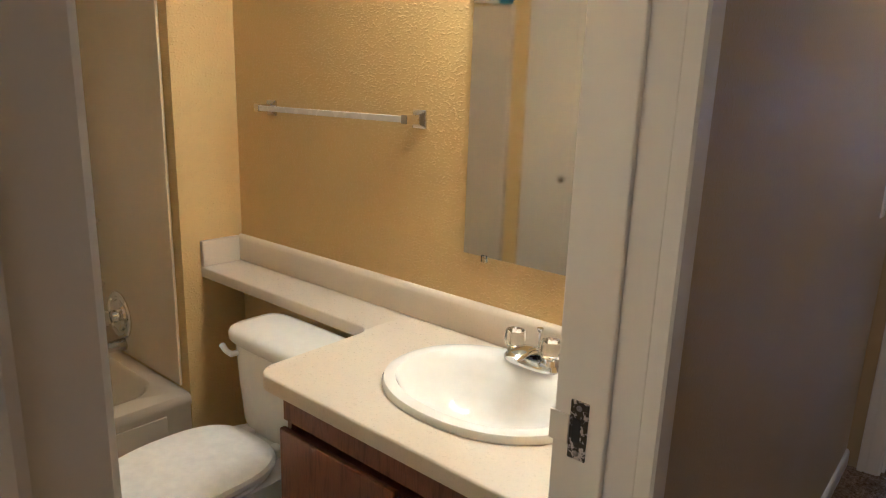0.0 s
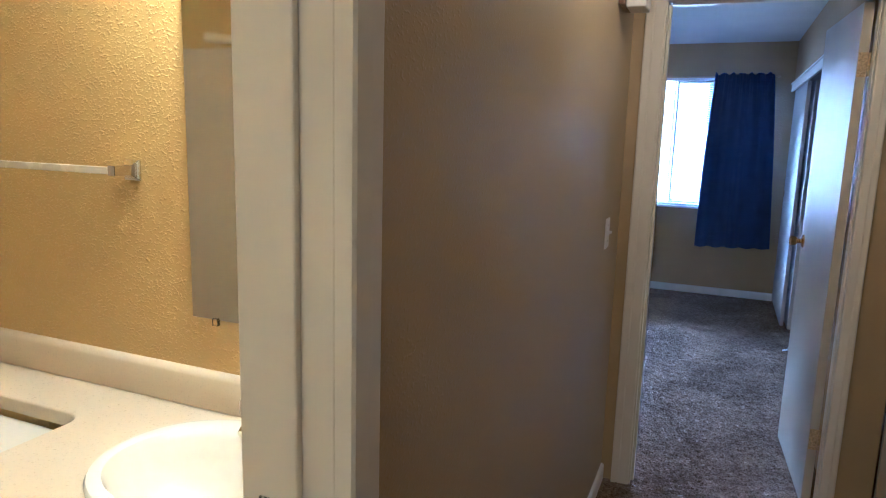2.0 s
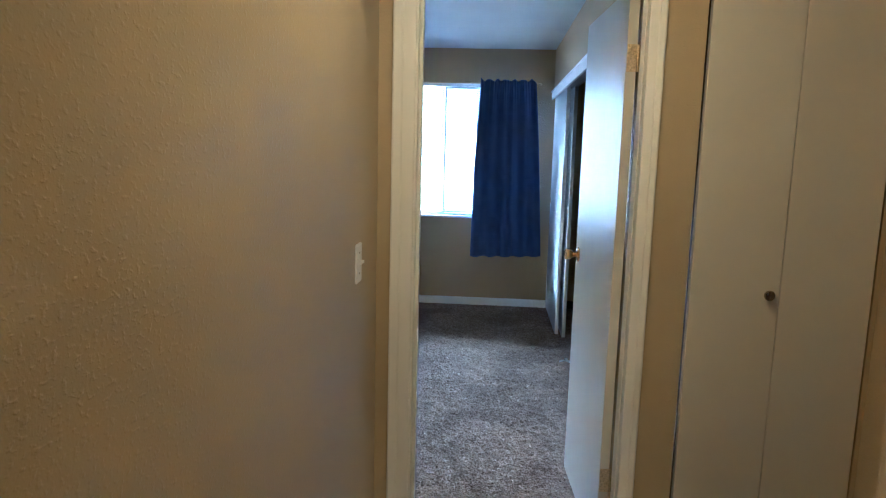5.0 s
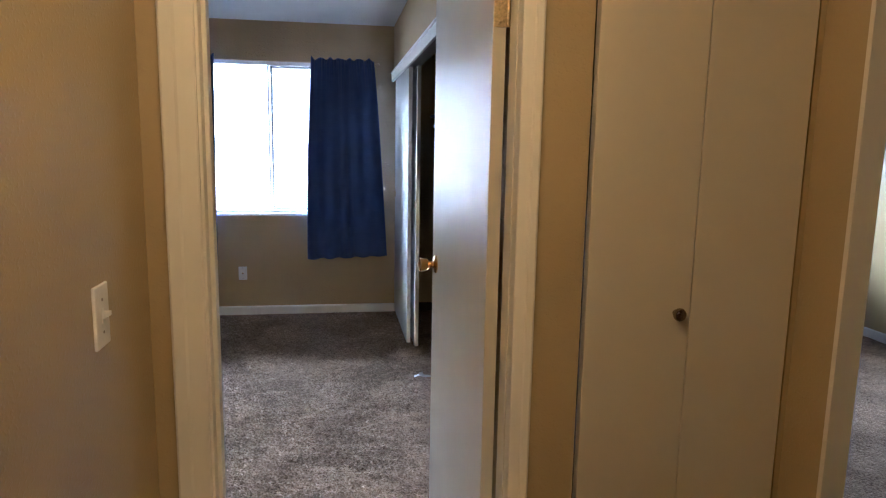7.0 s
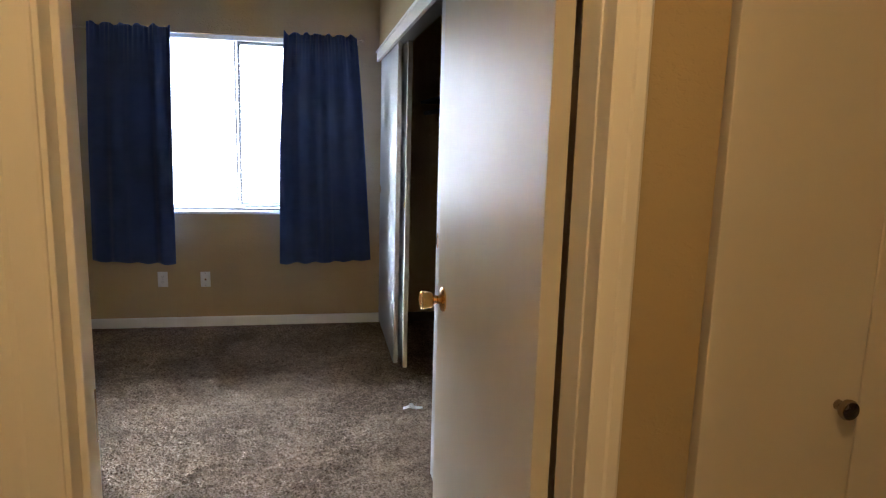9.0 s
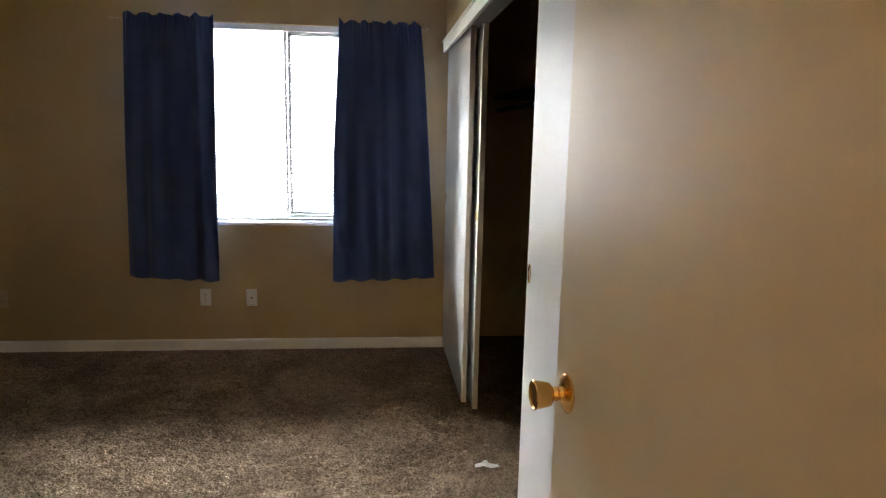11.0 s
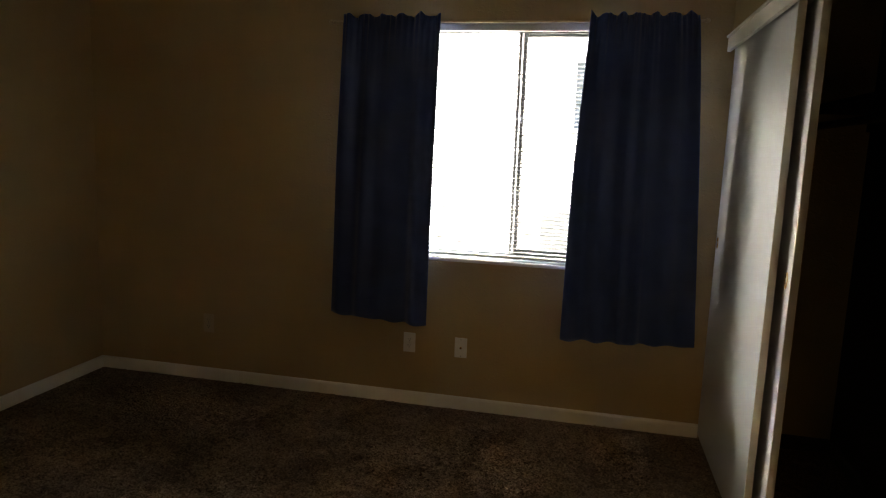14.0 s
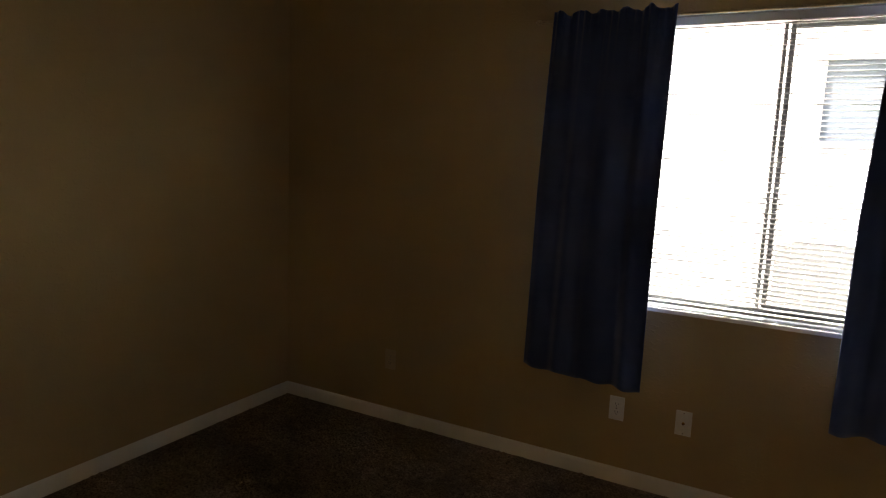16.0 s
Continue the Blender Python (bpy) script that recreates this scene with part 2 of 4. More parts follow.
GROUND_MAT = plain("dry_gravel_ground", (0.42, 0.39, 0.34), 0.9, 0.0, 0.25, 6.0)
ROOF_MAT = plain("grey_shingle", (0.12, 0.12, 0.12), 0.9, 0.0, 0.2, 12.0)
BULB_GLOW = glow("lit_bulb_glass", (1.0, 0.74, 0.34), 7.7)
# glow of the unseen fill lamp added at the rear of the hallway
DOME_GLOW_FILL = glow("rear_fill_dome_glass", (1.0, 0.74, 0.40), 2.9)
DOME_GLOW = glow("lit_dome_glass", (1.0, 0.64, 0.27), 1.5)

# ================= mesh helpers =================
def add_box(bm, x0, x1, y0, y1, z0, z1, bevel=0.0, seg=2):
    verts = [bm.verts.new((x, y, z)) for x in (x0, x1) for y in (y0, y1) for z in (z0, z1)]
    quads = [(0, 1, 3, 2), (4, 6, 7, 5), (0, 4, 5, 1), (2, 3, 7, 6), (0, 2, 6, 4), (1, 5, 7, 3)]
    faces = [bm.faces.new([verts[i] for i in q]) for q in quads]
    if bevel > 0:
        edges = list({e for f in faces for e in f.edges})
        bmesh.ops.bevel(bm, geom=edges, offset=bevel, segments=seg, affect="EDGES", profile=0.5)
    return bm


def box(x0, x1, y0, y1, z0, z1, bevel=0.0, seg=2):
    return add_box(bmesh.new(), x0, x1, y0, y1, z0, z1, bevel, seg)


def loft(bm, rings, cap_first=True, cap_last=True, closed=True):
    rows = [[bm.verts.new(p) for p in ring] for ring in rings]
    n = len(rows[0])
    for a, b in zip(rows, rows[1:]):
        for i in range(n if closed else n - 1):
            j = (i + 1) % n
            bm.faces.new((a[i], a[j], b[j], b[i]))
    if cap_first:
        bm.faces.new(list(reversed(rows[0])))
    if cap_last:
        bm.faces.new(rows[-1])
    return bm


def oval(cx, cy, z, a, b, n=40, power=2.0):
    out = []
    for i in range(n):
        t = 2 * math.pi * i / n
        c, s = math.cos(t), math.sin(t)
        out.append((cx + a * math.copysign(abs(c) ** (2 / power), c), cy + b * math.copysign(abs(s) ** (2 / power), s), z))
    return out


def lathe(bm, profile, centre, axis="z", n=28):
    """Turns (radius, height) pairs about an axis through centre."""
    rings = []
    for r, h in profile:
        ring = []
        for i in range(n):
            t = 2 * math.pi * i / n
            u, v = r * math.cos(t), r * math.sin(t)
            p = {"z": (u, v, h), "x": (h, u, v), "y": (v, h, u)}[axis]
            ring.append((centre[0] + p[0], centre[1] + p[1], centre[2] + p[2]))
        rings.append(ring)
    return loft(bm, rings)


def tube(bm, points, radius, n=12):
    pts = [Vector(p) for p in points]
    rings = []
    for i, p in enumerate(pts):
        d = (pts[min(i + 1, len(pts) - 1)] - pts[max(i - 1, 0)]).normalized()
        side = d.cross(Vector((0, 0, 1)))
        if side.length < 1e-3:
            side = d.cross(Vector((1, 0, 0)))
        side.normalize()
        up = side.cross(d)
        r = radius[i] if isinstance(radius, (list, tuple)) else radius
        rings.append([tuple(p + r * (math.cos(2 * math.pi * k / n) * side + math.sin(2 * math.pi * k / n) * up)) for k in range(n)])
    return loft(bm, rings)


def extrude_outline(bm, outline, z0, z1):
    return loft(bm, [[(x, y, z0) for x, y in outline], [(x, y, z1) for x, y in outline]])


def mesh_object(name, bm, mats, smooth=False):
    bmesh.ops.recalc_face_normals(bm, faces=bm.faces)
    me = bpy.data.meshes.new(name)
    bm.to_mesh(me)
    bm.free()
    for m in mats if isinstance(mats, (list, tuple)) else (mats,):
        me.materials.append(m)
    if smooth:
        for p in me.polygons:
            p.use_smooth = True
        me.set_sharp_from_angle(angle=radians(38))
    return new(name, me)


def thing(name, loc, label, category, group="", kind=""):
    ob = new(name)
    ob.location = loc
    ob.empty_display_size = 0.1
    return tagged(ob, label, category, group, kind)


def part(name, bm, material, parent, label="", smooth=False):
    """One mesh, in world places, under a thing (an Empty) or under a part."""
    ob = mesh_object(name, bm, material, smooth)
    ob.parent = parent
    if parent.type == "EMPTY":
        ob.matrix_parent_inverse = Matrix.Translation(parent.location).inverted()
    if label:
        tagged(ob, label)
    return ob


def structure(name, bm, material, label, category, smooth=False):
    return tagged(mesh_object(name, bm, material, smooth), label, category, kind="structure")


def wall(name, axis, a0, a1, u0, u1, z0, z1, holes, mat_low, mat_high, label):
    """A wall across axis from a0 to a1, along u, with holes (u0, u1, z0, z1) cut through it."""
    us = sorted({u0, u1, *[v for h in holes for v in h[:2]]})
    zs = sorted({z0, z1, *[v for h in holes for v in h[2:]]})
    solid = {}
    for i, (ua, ub) in enumerate(zip(us, us[1:])):
        for k, (za, zb) in enumerate(zip(zs, zs[1:])):
            um, zm = (ua + ub) / 2, (za + zb) / 2
            solid[i, k] = not any(h[0] < um < h[1] and h[2] < zm < h[3] for h in holes)
    bm = bmesh.new()

    def quad(pts, mi):
        f = bm.faces.new([bm.verts.new(p if axis == "x" else (p[1], p[0], p[2])) for p in pts])
        f.material_index = mi

    for (i, k), s in solid.items():
        if not s:
            continue
        ua, ub, za, zb = us[i], us[i + 1], zs[k], zs[k + 1]
        quad([(a0, ua, za), (a0, ua, zb), (a0, ub, zb), (a0, ub, za)], 0)
        quad([(a1, ua, za), (a1, ub, za), (a1, ub, zb), (a1, ua, zb)], 1)
        if not solid.get((i - 1, k)):
            quad([(a0, ua, za), (a1, ua, za), (a1, ua, zb), (a0, ua, zb)], 1)
        if not solid.get((i + 1, k)):
            quad([(a0, ub, za), (a0, ub, zb), (a1, ub, zb), (a1, ub, za)], 1)
        if not solid.get((i, k - 1)):
            quad([(a0, ua, za), (a0, ub, za), (a1, ub, za), (a1, ua, za)], 1)
        if not solid.get((i, k + 1)):
            quad([(a0, ua, zb), (a1, ua, zb), (a1, ub, zb), (a0, ub, zb)], 1)
    bmesh.ops.remove_doubles(bm, verts=bm.verts, dist=1e-5)
    return structure(name, bm, [mat_low, mat_high], label, "wall")


def baseboard(name, x0, x1, y0, y1, out, label="white painted baseboard along the wall foot", paint=None):
    """A board 72 mm high with an eased top, out: the side towards the room as (dx, dy)."""
    bm = bmesh.new()
    h, d = 0.074, 0.013
    prof = [(0, 0), (d, 0), (d, h - 0.012), (d * 0.75, h - 0.004), (d * 0.4, h), (0, h)]
    rings = []
    for x, y in ((x0, y0), (x1, y1)):
        rings.append([(x + out[0] * p, y + out[1] * p, q) for p, q in prof])
    loft(bm, rings)
    return structure(name, bm, paint or BASE_WHITE, label, "baseboard")


def casing_profile(width):
    return [(0, 0), (0, 0.009), (0.004, 0.011), (width * 0.52, 0.013), (width * 0.60, 0.0165),
            (width - 0.006, 0.018), (width - 0.001, 0.015), (width, 0)]


def thick_casing_profile(width):
    return [(0, 0), (0, 0.023), (0.004, 0.027), (width * 0.45, 0.024), (width * 0.5, 0.020), (width * 0.9, 0.014), (width, 0.010), (width, 0)]


def casing_leg(axis, face, out, inner, away, z0, z1, width=0.062, profile=casing_profile):
    """An upright casing board on a wall face across axis, from the opening edge away from it."""
    bm = bmesh.new()
    rings = []
    for z in (z0, z1):
        ring = []
        for u, d in profile(width):
            a, b = face + out * d, inner + away * u
            ring.append((a, b, z) if axis == "x" else (b, a, z))
        rings.append(ring)
    return loft(bm, rings)


def casing_head(axis, face, out, u0, u1, z, width=0.062):
    bm = bmesh.new()
    rings = []
    for b in (u0, u1):
        ring = []
        for u, d in casing_profile(width):
            a = face + out * d
            ring.append((a, b, z + u) if axis == "x" else (b, a, z + u))
        rings.append(ring)
    return loft(bm, rings)

# ================= large structure =================
H = 2.44
wall("wall_hall_west", "x", -0.195, -0.075, -1.3, 3.9, 0, H, [(0.968, 1.668, 0, 2.07)], PAINT_BATH, PAINT_TAN,
     "tan textured hallway wall with a bathroom doorway")
wall("wall_hall_end", "y", -1.42, -1.3, -0.195, 0.92, 0, H, [], PAINT_TAN, PAINT_TAN, "plain tan wall closing the hallway")
wall("wall_hall_east", "x", 0.80, 0.92, -1.3, 2.5, 0, H, [], PAINT_TAN, PAINT_TAN, "tan textured wall of the narrow hallway")
wall("wall_alcove_south", "y", 2.38, 2.5, 0.92, 1.692, 0, H, [], PAINT_TAN, PAINT_TAN, "tan wall behind the hallway corner")
wall("wall_alcove_east", "x", 1.572, 1.632, 2.5, 3.9, 0, H, [(2.97, 3.750, 0, 2.07)], PAINT_TAN, PAINT_ROOM,
     "tan hallway wall with a doorway to another room")
wall("wall_bedroom_south", "y", 3.9, 4.015, -2.89, 1.632, 0, H, [(0.037, 0.791, 0, 2.073), (0.962, 1.556, 0, 2.052)], PAINT_TAN, PAINT_ROOM,
     "tan wall with a bedroom doorway and a linen closet")
# the second hole is an unseen opening, added to light the other room
wall("wall_bedroom_north", "y", 8.09, 8.25, -2.89, 4.7, 0, H, [(-0.95, 0.57, 0.872, 2.132), (3.55, 4.05, 1.20, 2.00)], PAINT_ROOM, STUCCO,
     "tan bedroom wall with a wide sliding window")
wall("wall_bedroom_west", "x", -2.89, -2.77, 4.015, 8.09, 0, H, [], STUCCO, PAINT_ROOM, "plain tan bedroom side wall")
wall("wall_closet_front", "x", 0.845, 0.945, 4.015, 8.09, 0, H, [(4.72, 8.09, 0, 2.035)], PAINT_ROOM, PAINT_SHADED,
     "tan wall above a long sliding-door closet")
wall("wall_closet_back", "x", 1.5, 1.6, 4.015, 8.09, 0, H, [], PAINT_SHADED, PAINT_ROOM, "back wall of the closet, coloured dark for its shade")
wall("wall_other_room_east", "x", 4.58, 4.7, 1.0, 8.09, 0, H, [], PAINT_TAN, STUCCO, "olive tan wall of the other room")
wall("wall_other_room_south", "y", 0.88, 1.0, 1.6, 4.7, 0, H, [], STUCCO, PAINT_TAN, "plain wall of the other room")
wall("wall_other_room_west", "x", 1.6, 1.692, 1.0, 2.38, 0, H, [], PAINT_TAN, PAINT_TAN, "plain inner wall of the other room")
wall("wall_bath_north", "y", 2.336, 2.456, -2.95, -0.195, 0, H, [], PAINT_BATH, PAINT_BATH, "warm yellow textured bathroom wall")
wall("wall_bath_chase", "y", 2.075, 2.336, -2.84, -2.083, 0, H, [], PAINT_BATH, PAINT_BATH, "yellow plumbing wall at the tub end")
wall("wall_bath_west", "x", -2.95, -2.84, 0.6, 2.336, 0, H, [], PAINT_BATH, PAINT_BATH, "wall behind the bathtub")
wall("wall_bath_south", "y", 0.48, 0.6, -2.95, -0.195, 0, H, [(-1.905, -1.295, 0, 2.04)], PAINT_BATH, PAINT_BATH, "yellow bathroom wall with a linen closet")
wall("wall_bath_closet_back", "y", 0.1, 0.2, -2.0, -1.2, 0, H, [], PAINT_BATH, PAINT_BATH, "back of the bathroom linen closet")

structure("ceiling", box(-2.95, 4.7, -1.42, 8.25, H, H + 0.12), CEILING, "white sprayed popcorn ceiling", "ceiling")


def carpet_sheet(x0, x1, y0, y1, step, lump):
    nx, ny = int((x1 - x0) / step) + 1, int((y1 - y0) / step) + 1
    rng = np.random.default_rng(5)
    xs, ys = np.linspace(x0, x1, nx), np.linspace(y0, y1, ny)
    gx, gy = np.meshgrid(xs, ys)
    tufts = rng.random((ny, nx))
    soft = (tufts + np.roll(tufts, 1, 0) + np.roll(tufts, 1, 1)) / 3
    slow = np.sin(gx * 7.3 + 2 * np.sin(gy * 3.1)) * np.sin(gy * 6.1 + 1.7 * np.sin(gx * 4.3))
    gz = lump * (0.55 * tufts + 0.9 * soft - 0.9) + 0.0015 * slow
    jx, jy = (rng.random((2, ny, nx)) - 0.5) * step * 0.7
    co = np.stack([gx + jx, gy + jy, gz], -1).reshape(-1, 3)
    i = np.arange(ny * nx).reshape(ny, nx)
    quads = np.stack([i[:-1, :-1], i[:-1, 1:], i[1:, 1:], i[1:, :-1]], -1).reshape(-1, 4)
    return co, quads


def carpet(name, sheets, label):
    cos, faces, base = [], [], 0
    for s in sheets:
        co, q = carpet_sheet(*s)
        cos.append(co)
        faces.append(q + base)
        base += len(co)
    co, q = np.concatenate(cos), np.concatenate(faces)
    me = bpy.data.meshes.new(name)
    me.from_pydata(co.tolist(), [], q.tolist())
    me.materials.append(CARPET)
    me.polygons.foreach_set("use_smooth", np.ones(len(q), bool))
    return tagged(new(name, me), label, "carpet", kind="structure")


carpet("floor", [(-2.85, 1.56, 3.9, 8.2, 0.0120, 0.0135), (-0.135, 1.65, 2.2, 3.9, 0.0120, 0.0135),
                 (-0.135, 0.86, -1.4, 2.2, 0.05, 0.004), (1.56, 4.65, 4.0, 8.2, 0.03, 0.006), (1.65, 4.65, 0.9, 4.0, 0.03, 0.006)],
       "worn brown-beige pile carpet through hall and bedroom")
structure("bathroom_floor", box(-2.9, -0.135, 0.1, 2.4, -0.05, -0.002), VINYL, "beige sheet vinyl bathroom floor", "floor")

# ---- baseboards ----
baseboard("baseboard_north", -2.757, 0.862, 8.09, 8.09, (0, -1))
baseboard("baseboard_west", -2.77, -2.77, 4.03, 8.09, (1, 0))
baseboard("baseboard_south", -2.757, -0.03, 4.015, 4.015, (0, 1))
baseboard("baseboard_hall", -0.075, -0.075, 1.748, 3.898, (1, 0))
baseboard("baseboard_hall_near", -0.075, -0.075, -1.3, 0.89, (1, 0))
# the two closet boards wear the closet's shade as their colour
baseboard("baseboard_closet", 1.5, 1.5, 4.03, 8.08, (-1, 0), "baseboard inside the closet, coloured dark for its shade", PAINT_SHADED)
baseboard("baseboard_closet_end", 0.95, 1.49, 8.09, 8.09, (0, -1), "baseboard inside the closet, coloured dark for its shade", PAINT_SHADED)
baseboard("baseboard_other_room", 4.58, 4.58, 1.0, 8.08, (-1, 0))
baseboard("baseboard_other_room_north", 1.61, 4.57, 8.09, 8.09, (0, -1))


# ================= doorways =================
def doorway(name, loc, label):
    return thing(name, loc, label, "door frame", kind="structure")


# bathroom doorway in the west hall wall
bd = doorway("door_1", (-0.135, 1.31, 0), "cream painted bathroom door frame with worn strike plate")
part("jamb", box(-0.196, -0.074, 1.652, 1.669, 0, 2.07, 0.0015), TRIM, bd)
part("stop", box(-0.199, -0.117, 1.640, 1.652, 0, 2.055, 0.003), TRIM, bd)
part("jamb", box(-0.196, -0.074, 0.967, 0.984, 0, 2.07, 0.0015), TRIM, bd)
part("stop", box(-0.150, -0.117, 0.984, 0.994, 0, 2.055, 0.003), TRIM, bd)
part("head_jamb", box(-0.196, -0.074, 0.984, 1.652, 2.052, 2.0695, 0.0015), TRIM, bd)
part("casing", casing_leg("x", -0.075, 1, 1.653, 1, 0, 2.06, 0.094, thick_casing_profile), TRIM, bd)
part("casing", casing_leg("x", -0.075, 1, 0.980, -1, 0, 2.06, 0.075), TRIM, bd)
part("casing_head", casing_head("x", -0.075, 1, 0.905, 1.746, 2.0605, 0.075), TRIM, bd)
part("casing", casing_leg("x", -0.195, -1, 1.672, 1, 0, 2.06, 0.062), TRIM, bd)
sp = part("strike_plate", box(-0.172, -0.144, 1.6375, 1.641, 0.985, 1.075, 0.001), CHIPPED, bd, "worn paint-chipped steel strike plate")
part("latch_hole", box(-0.167, -0.154, 1.6362, 1.6385, 1.012, 1.048, 0.001), SLOT_DARK, sp)
part("strike_lip", box(-0.2025, -0.171, 1.6335, 1.6372, 1.006, 1.052, 0.0015), TRIM, sp, "cream-painted strike lip")
for zz in (0.995, 1.065):
    b = bmesh.new()
    lathe(b, [(0.0045, 0.0), (0.0045, -0.0012), (0.002, -0.0018)], (-0.158, 1.6375, zz), "y", 12)
    part("screw", b, DULL_STEEL, sp)

# bathroom door, swung open into the bathroom
bl = thing("bathroom_door", (-0.56, 0.94, 0), "white flat bathroom door standing open", "door")
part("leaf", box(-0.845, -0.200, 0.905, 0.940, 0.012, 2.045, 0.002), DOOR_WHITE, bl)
b = bmesh.new()
lathe(b, [(0.030, 0.0), (0.030, 0.004), (0.012, 0.008), (0.012, 0.03), (0.022, 0.036), (0.027, 0.052), (0.024, 0.064), (0.008, 0.066)], (-0.785, 0.940, 1.04), "y", 24)
part("knob", b, BRASS, bl, "round brass door knob", True)

# bedroom doorway
bw = doorway("door_2", (0.405, 3.96, 0), "cream painted bedroom door frame")
part("jamb", box(0.038, 0.055, 3.898, 4.017, 0, 2.072, 0.0015), TRIM, bw)
part("jamb", box(0.784, 0.801, 3.898, 4.017, 0, 2.072, 0.0015), TRIM, bw)
part("head_jamb", box(0.055, 0.784, 3.898, 4.017, 2.055, 2.072, 0.0015), TRIM, bw)
part("stop", box(0.055, 0.066, 3.935, 3.975, 0, 2.045, 0.002), TRIM, bw)
part("stop", box(0.780, 0.784, 3.935, 3.975, 0, 2.045, 0.002), TRIM, bw)
part("head_stop", box(0.066, 0.780, 3.935, 3.975, 2.044, 2.055, 0.002), TRIM, bw)
part("casing", casing_leg("y", 3.9, -1, 0.048, -1, 0, 2.062, 0.076), TRIM, bw)
part("casing", casing_leg("y", 3.9, -1, 0.783, 1, 0, 2.062, 0.053), TRIM, bw)
part("casing_head", casing_head("y", 3.9, -1, -0.028, 0.836, 2.0625, 0.070), TRIM, bw)
part("casing", casing_leg("y", 4.015, 1, 0.048, -1, 0, 2.062, 0.066), TRIM, bw)
part("casing_head", casing_head("y", 4.015, 1, -0.018, 0.842, 2.0625, 0.066), TRIM, bw)
bs = part("strike_plate", box(0.0545, 0.057, 3.985, 4.010, 1.01, 1.09, 0.0008), BRASS, bw)

# bedroom door leaf, swung a little past square into the room
LEAF = Matrix.Translation((0.758, 4.0185, 0)) @ Matrix.Rotation(radians(3.3), 4, "Z")


def leaf_space(bm):
    bmesh.ops.transform(bm, matrix=LEAF, verts=bm.verts)
    return bm


dl = thing("bedroom_door", (0.758, 4.0185, 0), "white flat slab bedroom door standing open", "door")
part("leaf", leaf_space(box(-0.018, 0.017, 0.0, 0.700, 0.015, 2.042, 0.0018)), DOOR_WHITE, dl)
for side, mat in ((-1, BRASS), (1, BRASS)):
    b = bmesh.new()
    x = -0.018 if side < 0 else 0.017
    prof = [(0.0325, 0.0), (0.0325, 0.003), (0.028, 0.006), (0.013, 0.010), (0.0105, 0.016), (0.0125, 0.020), (0.0105, 0.026),
            (0.0150, 0.028), (0.0190, 0.031), (0.0205, 0.034), (0.0240, 0.054), (0.0245, 0.058), (0.0225, 0.060), (0.0205, 0.0575), (0.004, 0.0575)]
    lathe(b, [(r, h * side) for r, h in prof], (x, 0.640, 1.050), "x", 28)
    part("knob", leaf_space(b), mat, dl, "polished brass tulip door knob", True)
part("latch_plate", leaf_space(box(-0.013, 0.012, 0.6995, 0.7012, 1.02, 1.08, 0.0005)), BRASS, dl)
for zc in (1.815, 0.31):
    b = box(-0.016, 0.016, -0.0022, 0.0004, zc - 0.045, zc + 0.045, 0.001)
    for dx, dz in ((-0.008, 0.032), (0.002, 0.012), (-0.008, -0.012), (0.002, -0.032)):
        lathe(b, [(0.0042, 0.0), (0.0042, -0.0030), (0.001, -0.0036)], (dx, -0.0018, zc + dz), "y", 10)
    hinge = part("hinge", leaf_space(b), OLD_BRASS, dl, "paint-spotted brass butt hinge")
    b = bmesh.new()
    for k in range(5):
        lathe(b, [(0.0055, -0.0085), (0.006, -0.008), (0.006, 0.008), (0.0055, 0.0085)], (0.022, 0.003, zc + (k - 2) * 0.0178), "z", 14)
    part("knuckle", leaf_space(b), OLD_BRASS, hinge)

# doorway to the other room
ow = doorway("door_3", (1.60, 3.36, 0), "cream painted frame of an open doorway")
part("jamb", box(1.568, 1.636, 3.736, 3.751, 0, 2.07, 0.0015), TRIM, ow)
part("jamb", box(1.568, 1.636, 2.969, 2.984, 0, 2.07, 0.0015), TRIM, ow)
part("head_jamb", box(1.568, 1.636, 2.984, 3.736, 2.053, 2.0695, 0.0015), TRIM, ow)


# ================= linen closet doors =================
def bifold(name, loc, x0, x1, y0, y1, top, knob_x, knob_z, out, label):
    door = thing(name, loc, label, "closet door")
    mid = (x0 + x1) / 2
    leaf = None
    for a, c in ((x0 + 0.007, mid - 0.0012), (mid + 0.0012, x1 - 0.005)):
        leaf_part = part("leaf", box(a, c, y0, y1, 0.018, top, 0.002), PANEL_CREAM, door)
        leaf = leaf or leaf_part
    b = bmesh.new()
    face = y0 if out < 0 else y1
    prof = [(0.009, 0.0), (0.008, 0.008), (0.010, 0.012), (0.0165, 0.018), (0.0175, 0.024), (0.015, 0.029), (0.0125, 0.0285), (0.004, 0.0265)]
    lathe(b, [(r, h * out) for r, h in prof], (knob_x, face, knob_z), "y", 24)
    part("knob", b, KNOB_NICKEL, leaf, "small round dark nickel knob", True)
    part("track", box(x0 + 0.004, x1 - 0.004, (y0 + y1) / 2 - 0.012, (y0 + y1) / 2 + 0.012, top + 0.006, top + 0.020, 0.001), DULL_STEEL, door)
    return door


PANEL_CREAM = smooth_paint("cream_bifold_enamel", (0.64, 0.57, 0.43), 0.45, 0.0005, 0.05, (1, 1, 0.12))
KNOB_NICKEL = plain("aged_nickel", (0.33, 0.27, 0.20), 0.22, 1.0, 0.1)
bifold("linen_bifold_door", (1.26, 3.92, 0), 0.966, 1.552, 3.893, 3.921, 2.030, 1.219, 1.055, -1,
       "cream flat bifold linen closet door, closed")
bifold("bath_bifold_door", (-1.6, 0.59, 0), -1.905, -1.295, 0.572, 0.6, 2.02, -1.62, 1.02, 1,
       "white flat bifold door of the bathroom linen closet")


